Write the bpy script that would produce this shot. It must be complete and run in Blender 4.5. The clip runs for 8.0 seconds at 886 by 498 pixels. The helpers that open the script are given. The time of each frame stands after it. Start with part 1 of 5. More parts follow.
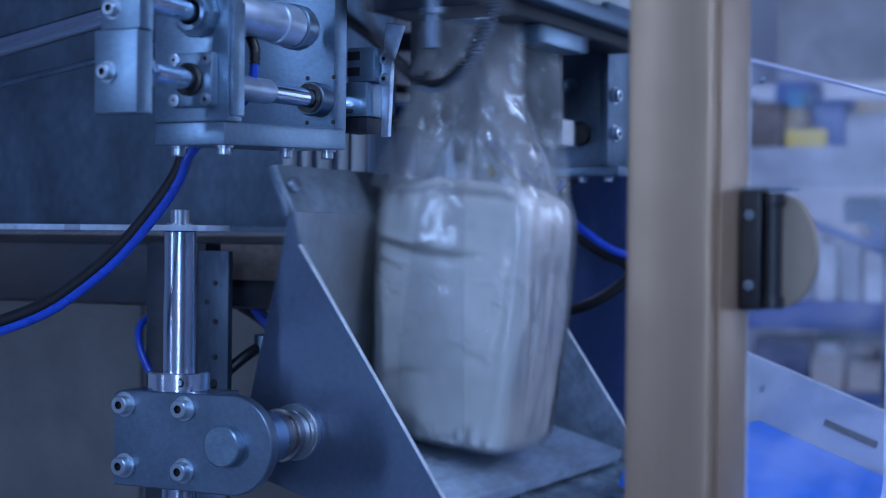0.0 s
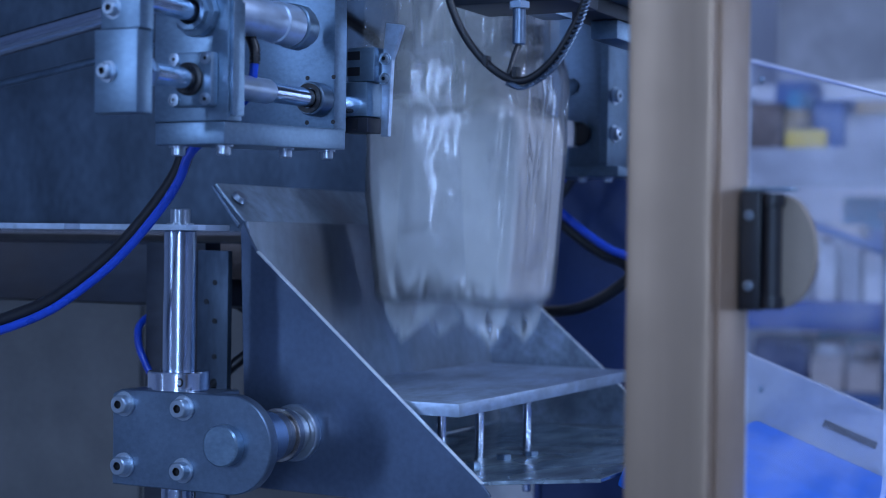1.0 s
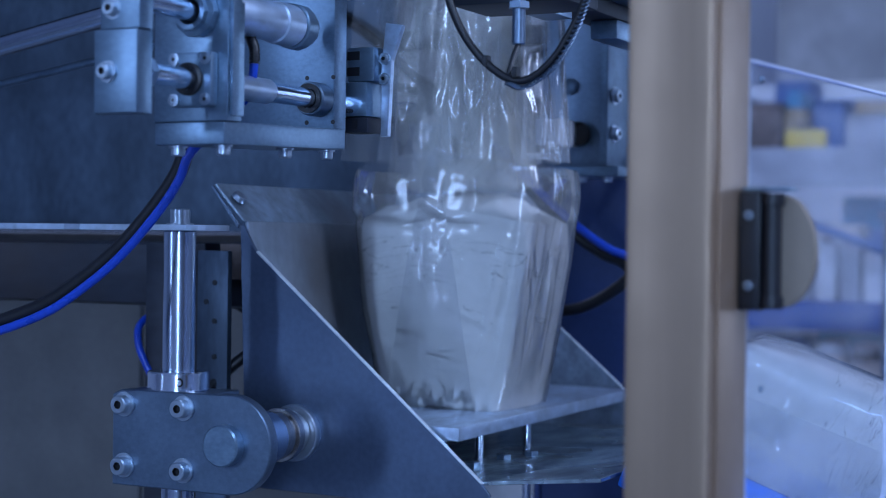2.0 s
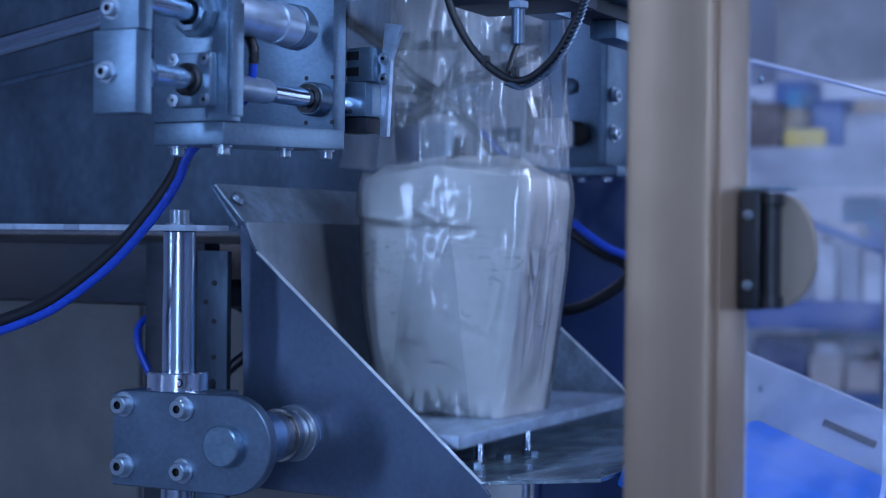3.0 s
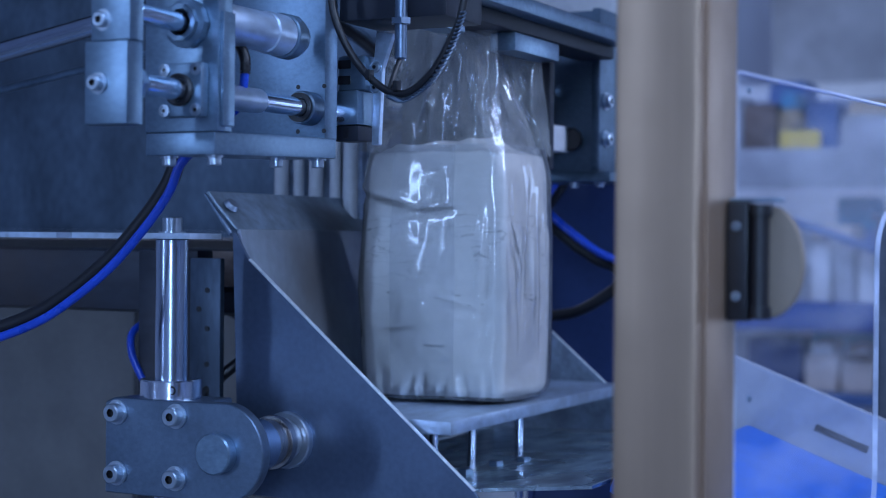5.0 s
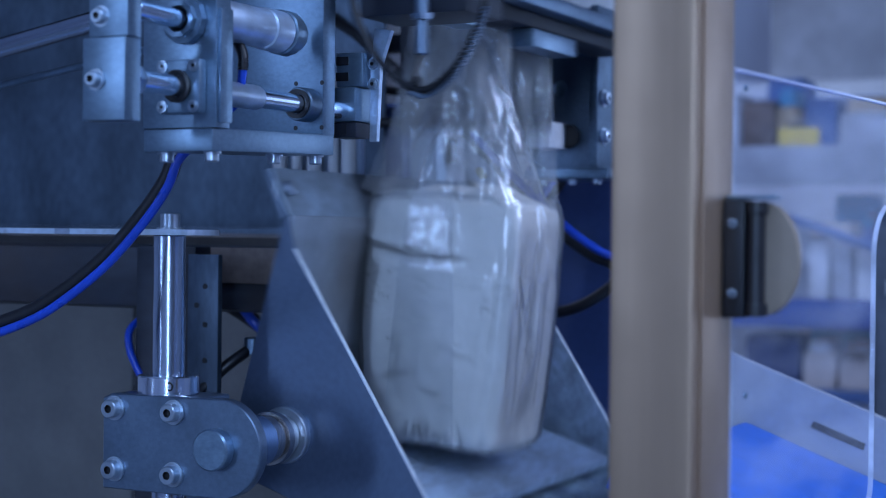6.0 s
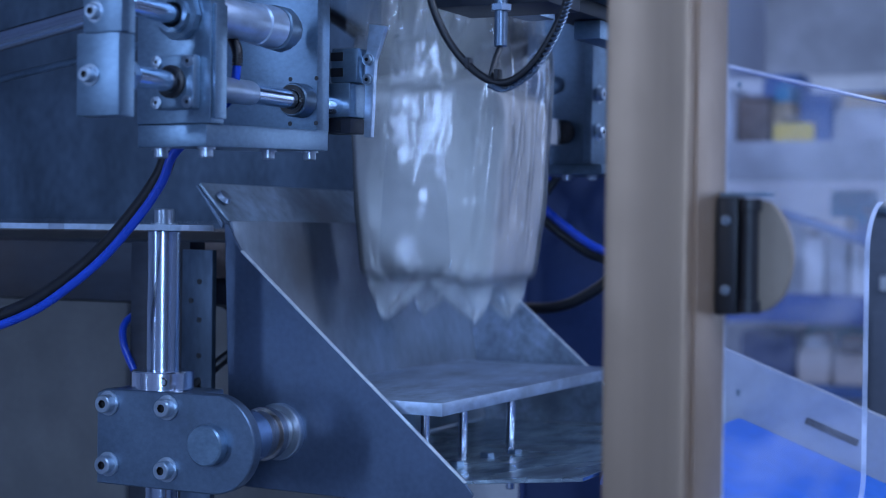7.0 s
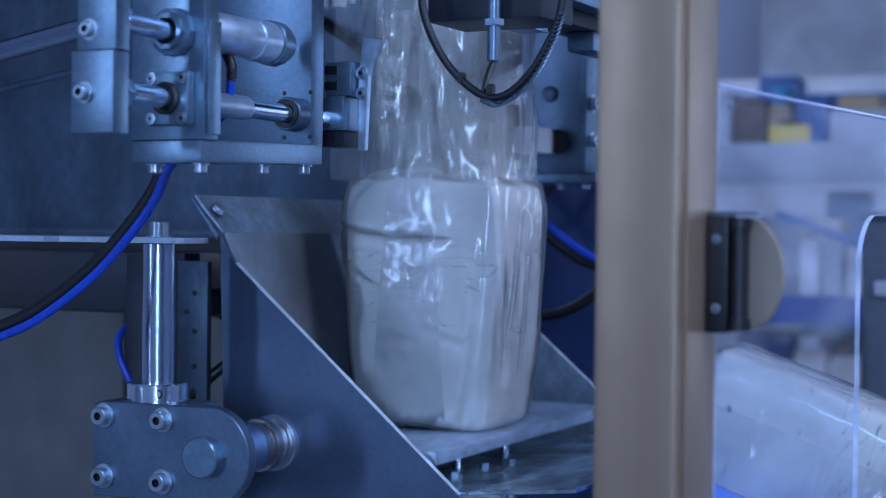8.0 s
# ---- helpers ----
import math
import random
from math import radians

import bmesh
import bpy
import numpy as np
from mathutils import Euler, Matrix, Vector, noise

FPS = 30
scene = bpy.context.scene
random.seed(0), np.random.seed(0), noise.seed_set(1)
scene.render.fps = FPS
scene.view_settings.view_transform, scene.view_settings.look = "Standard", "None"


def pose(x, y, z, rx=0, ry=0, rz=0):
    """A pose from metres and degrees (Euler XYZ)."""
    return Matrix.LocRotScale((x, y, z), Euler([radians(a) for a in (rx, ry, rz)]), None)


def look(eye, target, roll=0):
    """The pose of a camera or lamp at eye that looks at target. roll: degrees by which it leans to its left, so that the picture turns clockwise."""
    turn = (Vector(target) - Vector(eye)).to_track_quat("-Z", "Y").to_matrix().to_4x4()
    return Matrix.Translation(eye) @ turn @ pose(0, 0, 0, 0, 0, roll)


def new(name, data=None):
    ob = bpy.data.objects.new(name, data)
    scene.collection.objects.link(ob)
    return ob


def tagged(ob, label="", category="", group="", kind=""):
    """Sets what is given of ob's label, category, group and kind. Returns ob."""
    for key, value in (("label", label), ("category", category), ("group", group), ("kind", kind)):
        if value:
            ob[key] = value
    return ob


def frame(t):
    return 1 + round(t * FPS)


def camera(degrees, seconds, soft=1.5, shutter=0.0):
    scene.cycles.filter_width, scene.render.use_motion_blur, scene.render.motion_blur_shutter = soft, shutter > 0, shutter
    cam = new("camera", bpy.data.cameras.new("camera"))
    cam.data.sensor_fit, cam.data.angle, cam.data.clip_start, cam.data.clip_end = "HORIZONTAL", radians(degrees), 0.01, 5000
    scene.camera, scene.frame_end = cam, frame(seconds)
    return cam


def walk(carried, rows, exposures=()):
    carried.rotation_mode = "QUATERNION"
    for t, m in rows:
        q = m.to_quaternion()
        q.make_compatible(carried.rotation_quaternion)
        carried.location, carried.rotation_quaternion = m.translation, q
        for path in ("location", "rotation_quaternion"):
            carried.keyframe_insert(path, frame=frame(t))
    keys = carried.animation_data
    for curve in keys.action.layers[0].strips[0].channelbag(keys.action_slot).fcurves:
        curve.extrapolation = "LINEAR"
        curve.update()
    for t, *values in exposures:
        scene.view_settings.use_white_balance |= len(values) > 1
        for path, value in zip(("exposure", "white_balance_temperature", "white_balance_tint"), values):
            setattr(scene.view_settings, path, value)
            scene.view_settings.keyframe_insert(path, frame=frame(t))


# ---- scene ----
cam = camera(31.3, 8.0, soft=1.0, shutter=0.5)
PATH = [
    (0, (0.667, -0.903, 1.202), (-0.242, 0.878, 1.188), 0.6),
    (0.5, (0.667, -0.902, 1.203), (-0.244, 0.878, 1.186), 0.6),
    (1, (0.667, -0.903, 1.202), (-0.242, 0.879, 1.188), 0.7),
    (1.5, (0.667, -0.903, 1.202), (-0.242, 0.879, 1.188), 0.7),
    (3, (0.667, -0.903, 1.202), (-0.241, 0.879, 1.188), 0.6),
    (3.5, (0.67, -0.908, 1.203), (-0.237, 0.875, 1.19), 0.7),
    (4, (0.673, -0.907, 1.207), (-0.233, 0.875, 1.195), 0.6),
    (4.5, (0.671, -0.904, 1.208), (-0.234, 0.88, 1.195), 0.5),
    (6, (0.673, -0.905, 1.208), (-0.23, 0.879, 1.189), 0.6),
    (6.5, (0.673, -0.905, 1.209), (-0.229, 0.88, 1.186), 0.7),
    (7, (0.674, -0.905, 1.209), (-0.224, 0.882, 1.183), 0.7),
    (7.5, (0.673, -0.905, 1.213), (-0.225, 0.881, 1.187), 0.7),
    (8, (0.678, -0.908, 1.219), (-0.217, 0.881, 1.191), 0.6),
]
walk(cam, [(t, look(e, a, r)) for t, e, a, r in PATH])

cam.data.dof.use_dof = True
cam.data.dof.focus_distance = 1.09
cam.data.dof.aperture_fstop = 7.0

# ---- world and light ----
world = bpy.data.worlds.new("hall_air")
scene.world = world
world.use_nodes = True
world.node_tree.nodes["Background"].inputs["Color"].default_value = (0.25, 0.42, 1.0, 1)
world.node_tree.nodes["Background"].inputs["Strength"].default_value = 0.25


def area(name, eye, target, sx, sy, watts, color):
    lamp = bpy.data.lights.new(name, "AREA")
    lamp.shape, lamp.size, lamp.size_y = "RECTANGLE", sx, sy
    lamp.energy, lamp.color = watts, color
    ob = new(name, lamp)
    ob.matrix_world = look(eye, target)
    return ob


# ceiling luminaires and window lights of the hall, and one added fill
area("hall_window_light", (1.95, -3.93, 1.75), (0.1, 0.2, 1.15), 0.55, 2.3, 120, (0.365, 0.575, 1.0))
area("hall_light_front", (1.2, -1.7, 3.1), (0.15, 0.2, 1.15), 1.8, 0.4, 29, (0.36, 0.57, 1.0))
area("hall_light_side", (2.4, 0.2, 2.8), (0.1, 0.2, 1.1), 0.4, 1.8, 74, (0.46, 0.60, 0.97))
# unseen fill, added to brighten the tray's back panel and flange
area("added_fill_light", (3.0, 5.93, 1.6), (0.1, 0.2, 1.15), 1.3, 1.8, 40, (0.42, 0.60, 1.0))
area("hall_window_light_2", (-1.80, -3.93, 1.75), (0.1, 0.2, 1.15), 0.28, 2.3, 41, (0.36, 0.56, 1.0))
area("hall_light_back", (-1.9, 2.1, 3.1), (-0.9, 2.8, 0.0), 1.6, 1.6, 66, (0.50, 0.62, 1.0))


# ---- materials ----
def material(name, base, rough=0.5, metal=0.0, var=0.15, scale=40.0, bump=0.1, bscale=200.0,
             stretch=(1, 1, 1), stain=None, coat=0.0):
    """Principled surface with grain and stains at two scales."""
    m = bpy.data.materials.new(name)
    m.use_nodes = True
    nt = m.node_tree
    b = nt.nodes["Principled BSDF"]
    tc = nt.nodes.new("ShaderNodeTexCoord")
    mp = nt.nodes.new("ShaderNodeMapping")
    mp.inputs["Scale"].default_value = stretch
    nt.links.new(tc.outputs["Object"], mp.inputs["Vector"])
    n1 = nt.nodes.new("ShaderNodeTexNoise")
    n1.inputs["Scale"].default_value, n1.inputs["Detail"].default_value = scale, 5
    n2 = nt.nodes.new("ShaderNodeTexNoise")
    n2.inputs["Scale"].default_value, n2.inputs["Detail"].default_value = bscale, 3
    n3 = nt.nodes.new("ShaderNodeTexNoise")
    n3.inputs["Scale"].default_value, n3.inputs["Detail"].default_value = scale / 5, 6
    for n in (n1, n2):
        nt.links.new(mp.outputs["Vector"], n.inputs["Vector"])
    nt.links.new(tc.outputs["Object"], n3.inputs["Vector"])
    ramp = nt.nodes.new("ShaderNodeValToRGB")
    lo = [c * (1 - var) for c in base]
    hi = [min(1, c * (1 + var)) for c in base]
    ramp.color_ramp.elements[0].position, ramp.color_ramp.elements[1].position = 0.36, 0.64
    ramp.color_ramp.elements[0].color, ramp.color_ramp.elements[1].color = (*lo, 1), (*hi, 1)
    both = nt.nodes.new("ShaderNodeMix")
    both.inputs["Factor"].default_value = 0.4
    nt.links.new(n1.outputs["Fac"], both.inputs["A"])
    nt.links.new(n2.outputs["Fac"], both.inputs["B"])
    nt.links.new(both.outputs["Result"], ramp.inputs["Fac"])
    mix = nt.nodes.new("ShaderNodeMix")
    mix.data_type = "RGBA"
    mix.inputs["B"].default_value = (*(stain or [c * (1 - var * 1.6) for c in base]), 1)
    sr = nt.nodes.new("ShaderNodeValToRGB")
    sr.color_ramp.elements[0].position, sr.color_ramp.elements[1].position = 0.48, 0.72
    nt.links.new(n3.outputs["Fac"], sr.inputs["Fac"])
    nt.links.new(sr.outputs["Color"], mix.inputs["Factor"])
    nt.links.new(ramp.outputs["Color"], mix.inputs["A"])
    nt.links.new(mix.outputs["Result"], b.inputs["Base Color"])
    rr = nt.nodes.new("ShaderNodeMapRange")
    rr.inputs["To Min"].default_value, rr.inputs["To Max"].default_value = max(0.03, rough - 0.1), min(1, rough + 0.14)
    nt.links.new(n3.outputs["Fac"], rr.inputs["Value"])
    nt.links.new(rr.outputs["Result"], b.inputs["Roughness"])
    b.inputs["Metallic"].default_value = metal
    b.inputs["Coat Weight"].default_value = coat
    if bump:
        bp = nt.nodes.new("ShaderNodeBump")
        bp.inputs["Strength"].default_value, bp.inputs["Distance"].default_value = bump, 0.002
        nt.links.new(n2.outputs["Fac"], bp.inputs["Height"])
        nt.links.new(bp.outputs["Normal"], b.inputs["Normal"])
    return m


ALU = material("milled_aluminium", (0.215, 0.305, 0.395), 0.33, 0.90, 0.18, 34, 0.03, 260, (1, 1, 1.6), (0.20, 0.285, 0.37))
# milled aluminium darkened for the jaw's shade on the clamp's far plate
ALU_SHADED = material("shaded_milled_aluminium", (0.165, 0.24, 0.325), 0.36, 0.92, 0.18, 26, 0.03, 260, (1, 1, 1.4), (0.125, 0.185, 0.26))
ALU_DARK = material("worn_aluminium", (0.16, 0.225, 0.30), 0.38, 0.95, 0.22, 50, 0.05, 260)
STEEL = material("stainless_sheet", (0.155, 0.21, 0.285), 0.36, 0.9, 0.16, 22, 0.02, 250, (1, 1, 1.2), (0.11, 0.145, 0.195))
# tray stainless with the near side's shade put into a darker tone
TRAY_NEAR_SHADED = material("shaded_navy_stainless", (0.118, 0.155, 0.225), 0.42, 0.85, 0.12, 18, 0.02, 220, (1, 1, 1), (0.14, 0.17, 0.215))
STEEL_WORN = material("scuffed_stainless", (0.44, 0.54, 0.62), 0.36, 0.85, 0.28, 34, 0.05, 130, (1, 1, 1), (0.24, 0.25, 0.26))
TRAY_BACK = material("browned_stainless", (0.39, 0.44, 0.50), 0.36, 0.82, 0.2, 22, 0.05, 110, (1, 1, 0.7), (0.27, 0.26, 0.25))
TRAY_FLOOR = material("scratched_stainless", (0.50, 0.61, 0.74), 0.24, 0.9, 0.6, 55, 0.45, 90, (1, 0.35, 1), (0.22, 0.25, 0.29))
TRAY_SIDE = material("stained_stainless", (0.38, 0.45, 0.54), 0.42, 0.75, 0.3, 60, 0.03, 200, (1, 1, 1), (0.20, 0.24, 0.29))
PLATE = material("bright_plate_aluminium", (0.52, 0.62, 0.75), 0.36, 0.78, 0.25, 45, 0.05, 160, (1, 0.4, 1), (0.24, 0.27, 0.31))
ROD = material("ground_rod_steel", (0.50, 0.58, 0.70), 0.18, 1.0, 0.05, 30, 0.0)
CHROME = material("chromed_steel", (0.74, 0.81, 0.92), 0.15, 1.0, 0.05, 30, 0.0)
# near-white metal that paints in the glint of polished sheet edges
EDGE_GLINT = material("bright_edge_glint", (0.80, 0.86, 0.94), 0.34, 0.55, 0.2, 60, 0.0)
BOLT = material("zinc_bolt", (0.42, 0.49, 0.57), 0.3, 0.9, 0.1, 80, 0.05)
BLACK = material("black_rubber", (0.006, 0.006, 0.009), 0.42, 0.0, 0.2, 60, 0.05)
DARK = material("dark_painted_steel", (0.007, 0.009, 0.018), 0.5, 0.0, 0.2, 18, 0.05, 150)
BLUE_HOSE = material("blue_hose", (0.012, 0.062, 0.47), 0.28, 0.0, 0.1, 40, 0.02)
BEAM_STEEL = material("rust_stained_beam_steel", (0.033, 0.037, 0.050), 0.5, 0.4, 0.3, 26, 0.08, 120, (0.4, 1, 1), (0.06, 0.045, 0.04))
DRUM = material("dull_steel_cover", (0.092, 0.128, 0.178), 0.44, 0.6, 0.34, 26, 0.08, 180, (1, 1, 0.4))
GREY = material("grey_cabinet_paint", (0.128, 0.122, 0.118), 0.55, 0.0, 0.16, 16, 0.06, 150)
PALE = material("pale_cabinet_paint", (0.40, 0.41, 0.45), 0.5, 0.0, 0.2, 12, 0.03, 150)
SLATE = material("slate_enamel", (0.10, 0.115, 0.15), 0.45, 0.0, 0.25, 9, 0.04, 150)
PALE_BLUE = material("pale_blue_enamel", (0.42, 0.55, 0.68), 0.45, 0.0, 0.15, 14, 0.03, 150)
NAVY = material("navy_painted_panel", (0.03, 0.055, 0.16), 0.45, 0.1, 0.15, 14, 0.04, 150)
# satin metal; the warm light on the post is put into its tan base
POST = material("warm_lit_satin_metal", (0.375, 0.25, 0.165), 0.38, 0.7, 0.04, 120, 0.03, 400, (1, 1, 0.02))
BELT = material("blue_belt", (0.008, 0.16, 0.66), 0.4, 0.0, 0.1, 60, 0.08, 300)
GUIDE = material("grey_guide_plastic", (0.36, 0.36, 0.40), 0.4, 0.0, 0.08, 30, 0.03)
WHITE = material("white_plastic", (0.68, 0.68, 0.70), 0.4, 0.0, 0.14, 14, 0.02)
BEIGE = material("beige_disc_plastic", (0.26, 0.20, 0.15), 0.4, 0.2, 0.05, 60, 0.02)
WALL = material("hall_wall_paint", (0.55, 0.58, 0.68), 0.7, 0.0, 0.06, 2, 0.02, 60)
FLOOR = material("hall_floor_coating", (0.22, 0.24, 0.27), 0.35, 0.0, 0.15, 3, 0.02, 60)
CARD = material("cardboard", (0.42, 0.31, 0.19), 0.8, 0.0, 0.1, 15, 0.05)
YELLOW = material("yellow_plastic", (0.75, 0.52, 0.08), 0.4, 0.0, 0.08, 20, 0.02)
BLUEBOX = material("blue_plastic", (0.05, 0.12, 0.30), 0.4, 0.0, 0.1, 20, 0.02)
BEAM = material("deep_blue_enamel", (0.018, 0.085, 0.34), 0.4, 0.0, 0.2, 6, 0.02)
TEAL = material("teal_plastic", (0.04, 0.24, 0.42), 0.4, 0.0, 0.2, 6, 0.02)
PINK = material("pale_sack_paper", (0.68, 0.58, 0.52), 0.7, 0.0, 0.08, 20, 0.05)
BROWN_STEEL = material("heat_tinted_steel", (0.40, 0.38, 0.38), 0.26, 1.0, 0.2, 50, 0.03, 150)
BROWN = material("rusty_worn_steel", (0.2, 0.15, 0.13), 0.55, 0.5, 0.3, 30, 0.1, 120)


def powder_material():
    m = material("fine_powder", (0.77, 0.74, 0.70), 0.9, 0.0, 0.03, 60, 0.25, 120, (1, 1, 1.6), (0.73, 0.70, 0.655))
    nt = m.node_tree
    b = nt.nodes["Principled BSDF"]
    # hairline settling cracks
    tc = nt.nodes.new("ShaderNodeTexCoord")
    mp = nt.nodes.new("ShaderNodeMapping")
    mp.inputs["Scale"].default_value = (1, 1, 5.5)
    nz = nt.nodes.new("ShaderNodeTexNoise")
    nz.inputs["Scale"].default_value, nz.inputs["Detail"].default_value = 24, 8
    nt.links.new(tc.outputs["Object"], mp.inputs["Vector"])
    nt.links.new(mp.outputs["Vector"], nz.inputs["Vector"])
    r = nt.nodes.new("ShaderNodeValToRGB")
    e = r.color_ramp.elements
    e[0].position, e[0].color = 0.450, (0, 0, 0, 1)
    e[1].position, e[1].color = 0.460, (1, 1, 1, 1)
    k = e.new(0.470)
    k.color = (0, 0, 0, 1)
    nt.links.new(nz.outputs["Fac"], r.inputs["Fac"])
    msk = nt.nodes.new("ShaderNodeTexNoise")
    msk.inputs["Scale"].default_value = 16
    nt.links.new(tc.outputs["Object"], msk.inputs["Vector"])
    g = nt.nodes.new("ShaderNodeMath")
    g.operation = "GREATER_THAN"
    g.inputs[1].default_value = 0.45
    nt.links.new(msk.outputs["Fac"], g.inputs[0])
    mul = nt.nodes.new("ShaderNodeMath")
    mul.operation = "MULTIPLY"
    nt.links.new(r.outputs["Color"], mul.inputs[0])
    nt.links.new(g.outputs["Value"], mul.inputs[1])
    xyz = nt.nodes.new("ShaderNodeSeparateXYZ")
    nt.links.new(tc.outputs["Object"], xyz.inputs[0])
    mid = nt.nodes.new("ShaderNodeMath")
    mid.operation = "COMPARE"
    mid.inputs[1].default_value, mid.inputs[2].default_value = 0.112, 0.036
    nt.links.new(xyz.outputs["Z"], mid.inputs[0])
    band = nt.nodes.new("ShaderNodeMath")
    band.operation = "MULTIPLY"
    nt.links.new(mul.outputs["Value"], band.inputs[0])
    nt.links.new(mid.outputs["Value"], band.inputs[1])
    mul = band
    old = b.inputs["Base Color"].links[0].from_socket
    mx = nt.nodes.new("ShaderNodeMix")
    mx.data_type = "RGBA"
    mx.inputs["B"].default_value = (0.20, 0.185, 0.16, 1)
    nt.links.new(mul.outputs["Value"], mx.inputs["Factor"])
    nt.links.new(old, mx.inputs["A"])
    nt.links.new(mx.outputs["Result"], b.inputs["Base Color"])
    return m


def film_material(name, dust, wrinkle):
    """Clear plastic film with wrinkles and a bloom of powder dust on the inside."""
    m = bpy.data.materials.new(name)
    m.use_nodes = True
    nt = m.node_tree
    out = nt.nodes["Material Output"]
    nt.nodes.remove(nt.nodes["Principled BSDF"])
    tc = nt.nodes.new("ShaderNodeTexCoord")
    mp = nt.nodes.new("ShaderNodeMapping")
    mp.inputs["Scale"].default_value = (1.5, 1.5, 0.42)
    nt.links.new(tc.outputs["Object"], mp.inputs["Vector"])
    nz = nt.nodes.new("ShaderNodeTexNoise")
    nz.inputs["Scale"].default_value, nz.inputs["Detail"].default_value = 9, 2.0
    nz.inputs["Distortion"].default_value = 1.2
    nt.links.new(mp.outputs["Vector"], nz.inputs["Vector"])
    # sharp creases: ridges where a distorted noise crosses its middle
    cz = nt.nodes.new("ShaderNodeTexNoise")
    cz.inputs["Scale"].default_value, cz.inputs["Detail"].default_value, cz.inputs["Distortion"].default_value = 6, 1.0, 1.2
    nt.links.new(mp.outputs["Vector"], cz.inputs["Vector"])
    sub = nt.nodes.new("ShaderNodeMath")
    sub.operation, sub.inputs[1].default_value = "SUBTRACT", 0.5
    nt.links.new(cz.outputs["Fac"], sub.inputs[0])
    ab = nt.nodes.new("ShaderNodeMath")
    ab.operation = "ABSOLUTE"
    nt.links.new(sub.outputs[0], ab.inputs[0])
    rg = nt.nodes.new("ShaderNodeMapRange")
    rg.inputs["From Min"].default_value, rg.inputs["From Max"].default_value = 0.0, 0.035
    rg.inputs["To Min"].default_value, rg.inputs["To Max"].default_value = 1.0, 0.0
    nt.links.new(ab.outputs[0], rg.inputs["Value"])
    ad = nt.nodes.new("ShaderNodeMath")
    ad.operation = "MULTIPLY_ADD"
    ad.inputs[1].default_value = 0.05
    nt.links.new(rg.outputs["Result"], ad.inputs[0])
    nt.links.new(nz.outputs["Fac"], ad.inputs[2])
    bp = nt.nodes.new("ShaderNodeBump")
    bp.inputs["Strength"].default_value, bp.inputs["Distance"].default_value = wrinkle, 0.010
    nt.links.new(ad.outputs[0], bp.inputs["Height"])
    clear = nt.nodes.new("ShaderNodeBsdfTransparent")
    clear.inputs["Color"].default_value = (0.97, 0.98, 1, 1)
    gloss = nt.nodes.new("ShaderNodeBsdfGlossy")
    gloss.inputs["Roughness"].default_value = 0.10
    nt.links.new(bp.outputs["Normal"], gloss.inputs["Normal"])
    fr = nt.nodes.new("ShaderNodeFresnel")
    fr.inputs["IOR"].default_value = 1.6
    nt.links.new(bp.outputs["Normal"], fr.inputs["Normal"])
    milk = nt.nodes.new("ShaderNodeBsdfDiffuse")
    milk.inputs["Color"].default_value = (0.78, 0.77, 0.74, 1)
    dn = nt.nodes.new("ShaderNodeTexNoise")
    dn.inputs["Scale"].default_value, dn.inputs["Detail"].default_value = 22, 6
    nt.links.new(tc.outputs["Object"], dn.inputs["Vector"])
    mr = nt.nodes.new("ShaderNodeMapRange")
    mr.inputs["From Min"].default_value, mr.inputs["From Max"].default_value = 0.35, 0.7
    mr.inputs["To Min"].default_value, mr.inputs["To Max"].default_value = dust * 0.5, min(1, dust * 1.5)
    nt.links.new(dn.outputs["Fac"], mr.inputs["Value"])
    m1 = nt.nodes.new("ShaderNodeMixShader")
    nt.links.new(mr.outputs["Result"], m1.inputs["Fac"])
    nt.links.new(clear.outputs[0], m1.inputs[1])
    nt.links.new(milk.outputs[0], m1.inputs[2])
    m2 = nt.nodes.new("ShaderNodeMixShader")
    nt.links.new(fr.outputs[0], m2.inputs["Fac"])
    nt.links.new(m1.outputs[0], m2.inputs[1])
    nt.links.new(gloss.outputs[0], m2.inputs[2])
    nt.links.new(m2.outputs[0], out.inputs["Surface"])
    return m


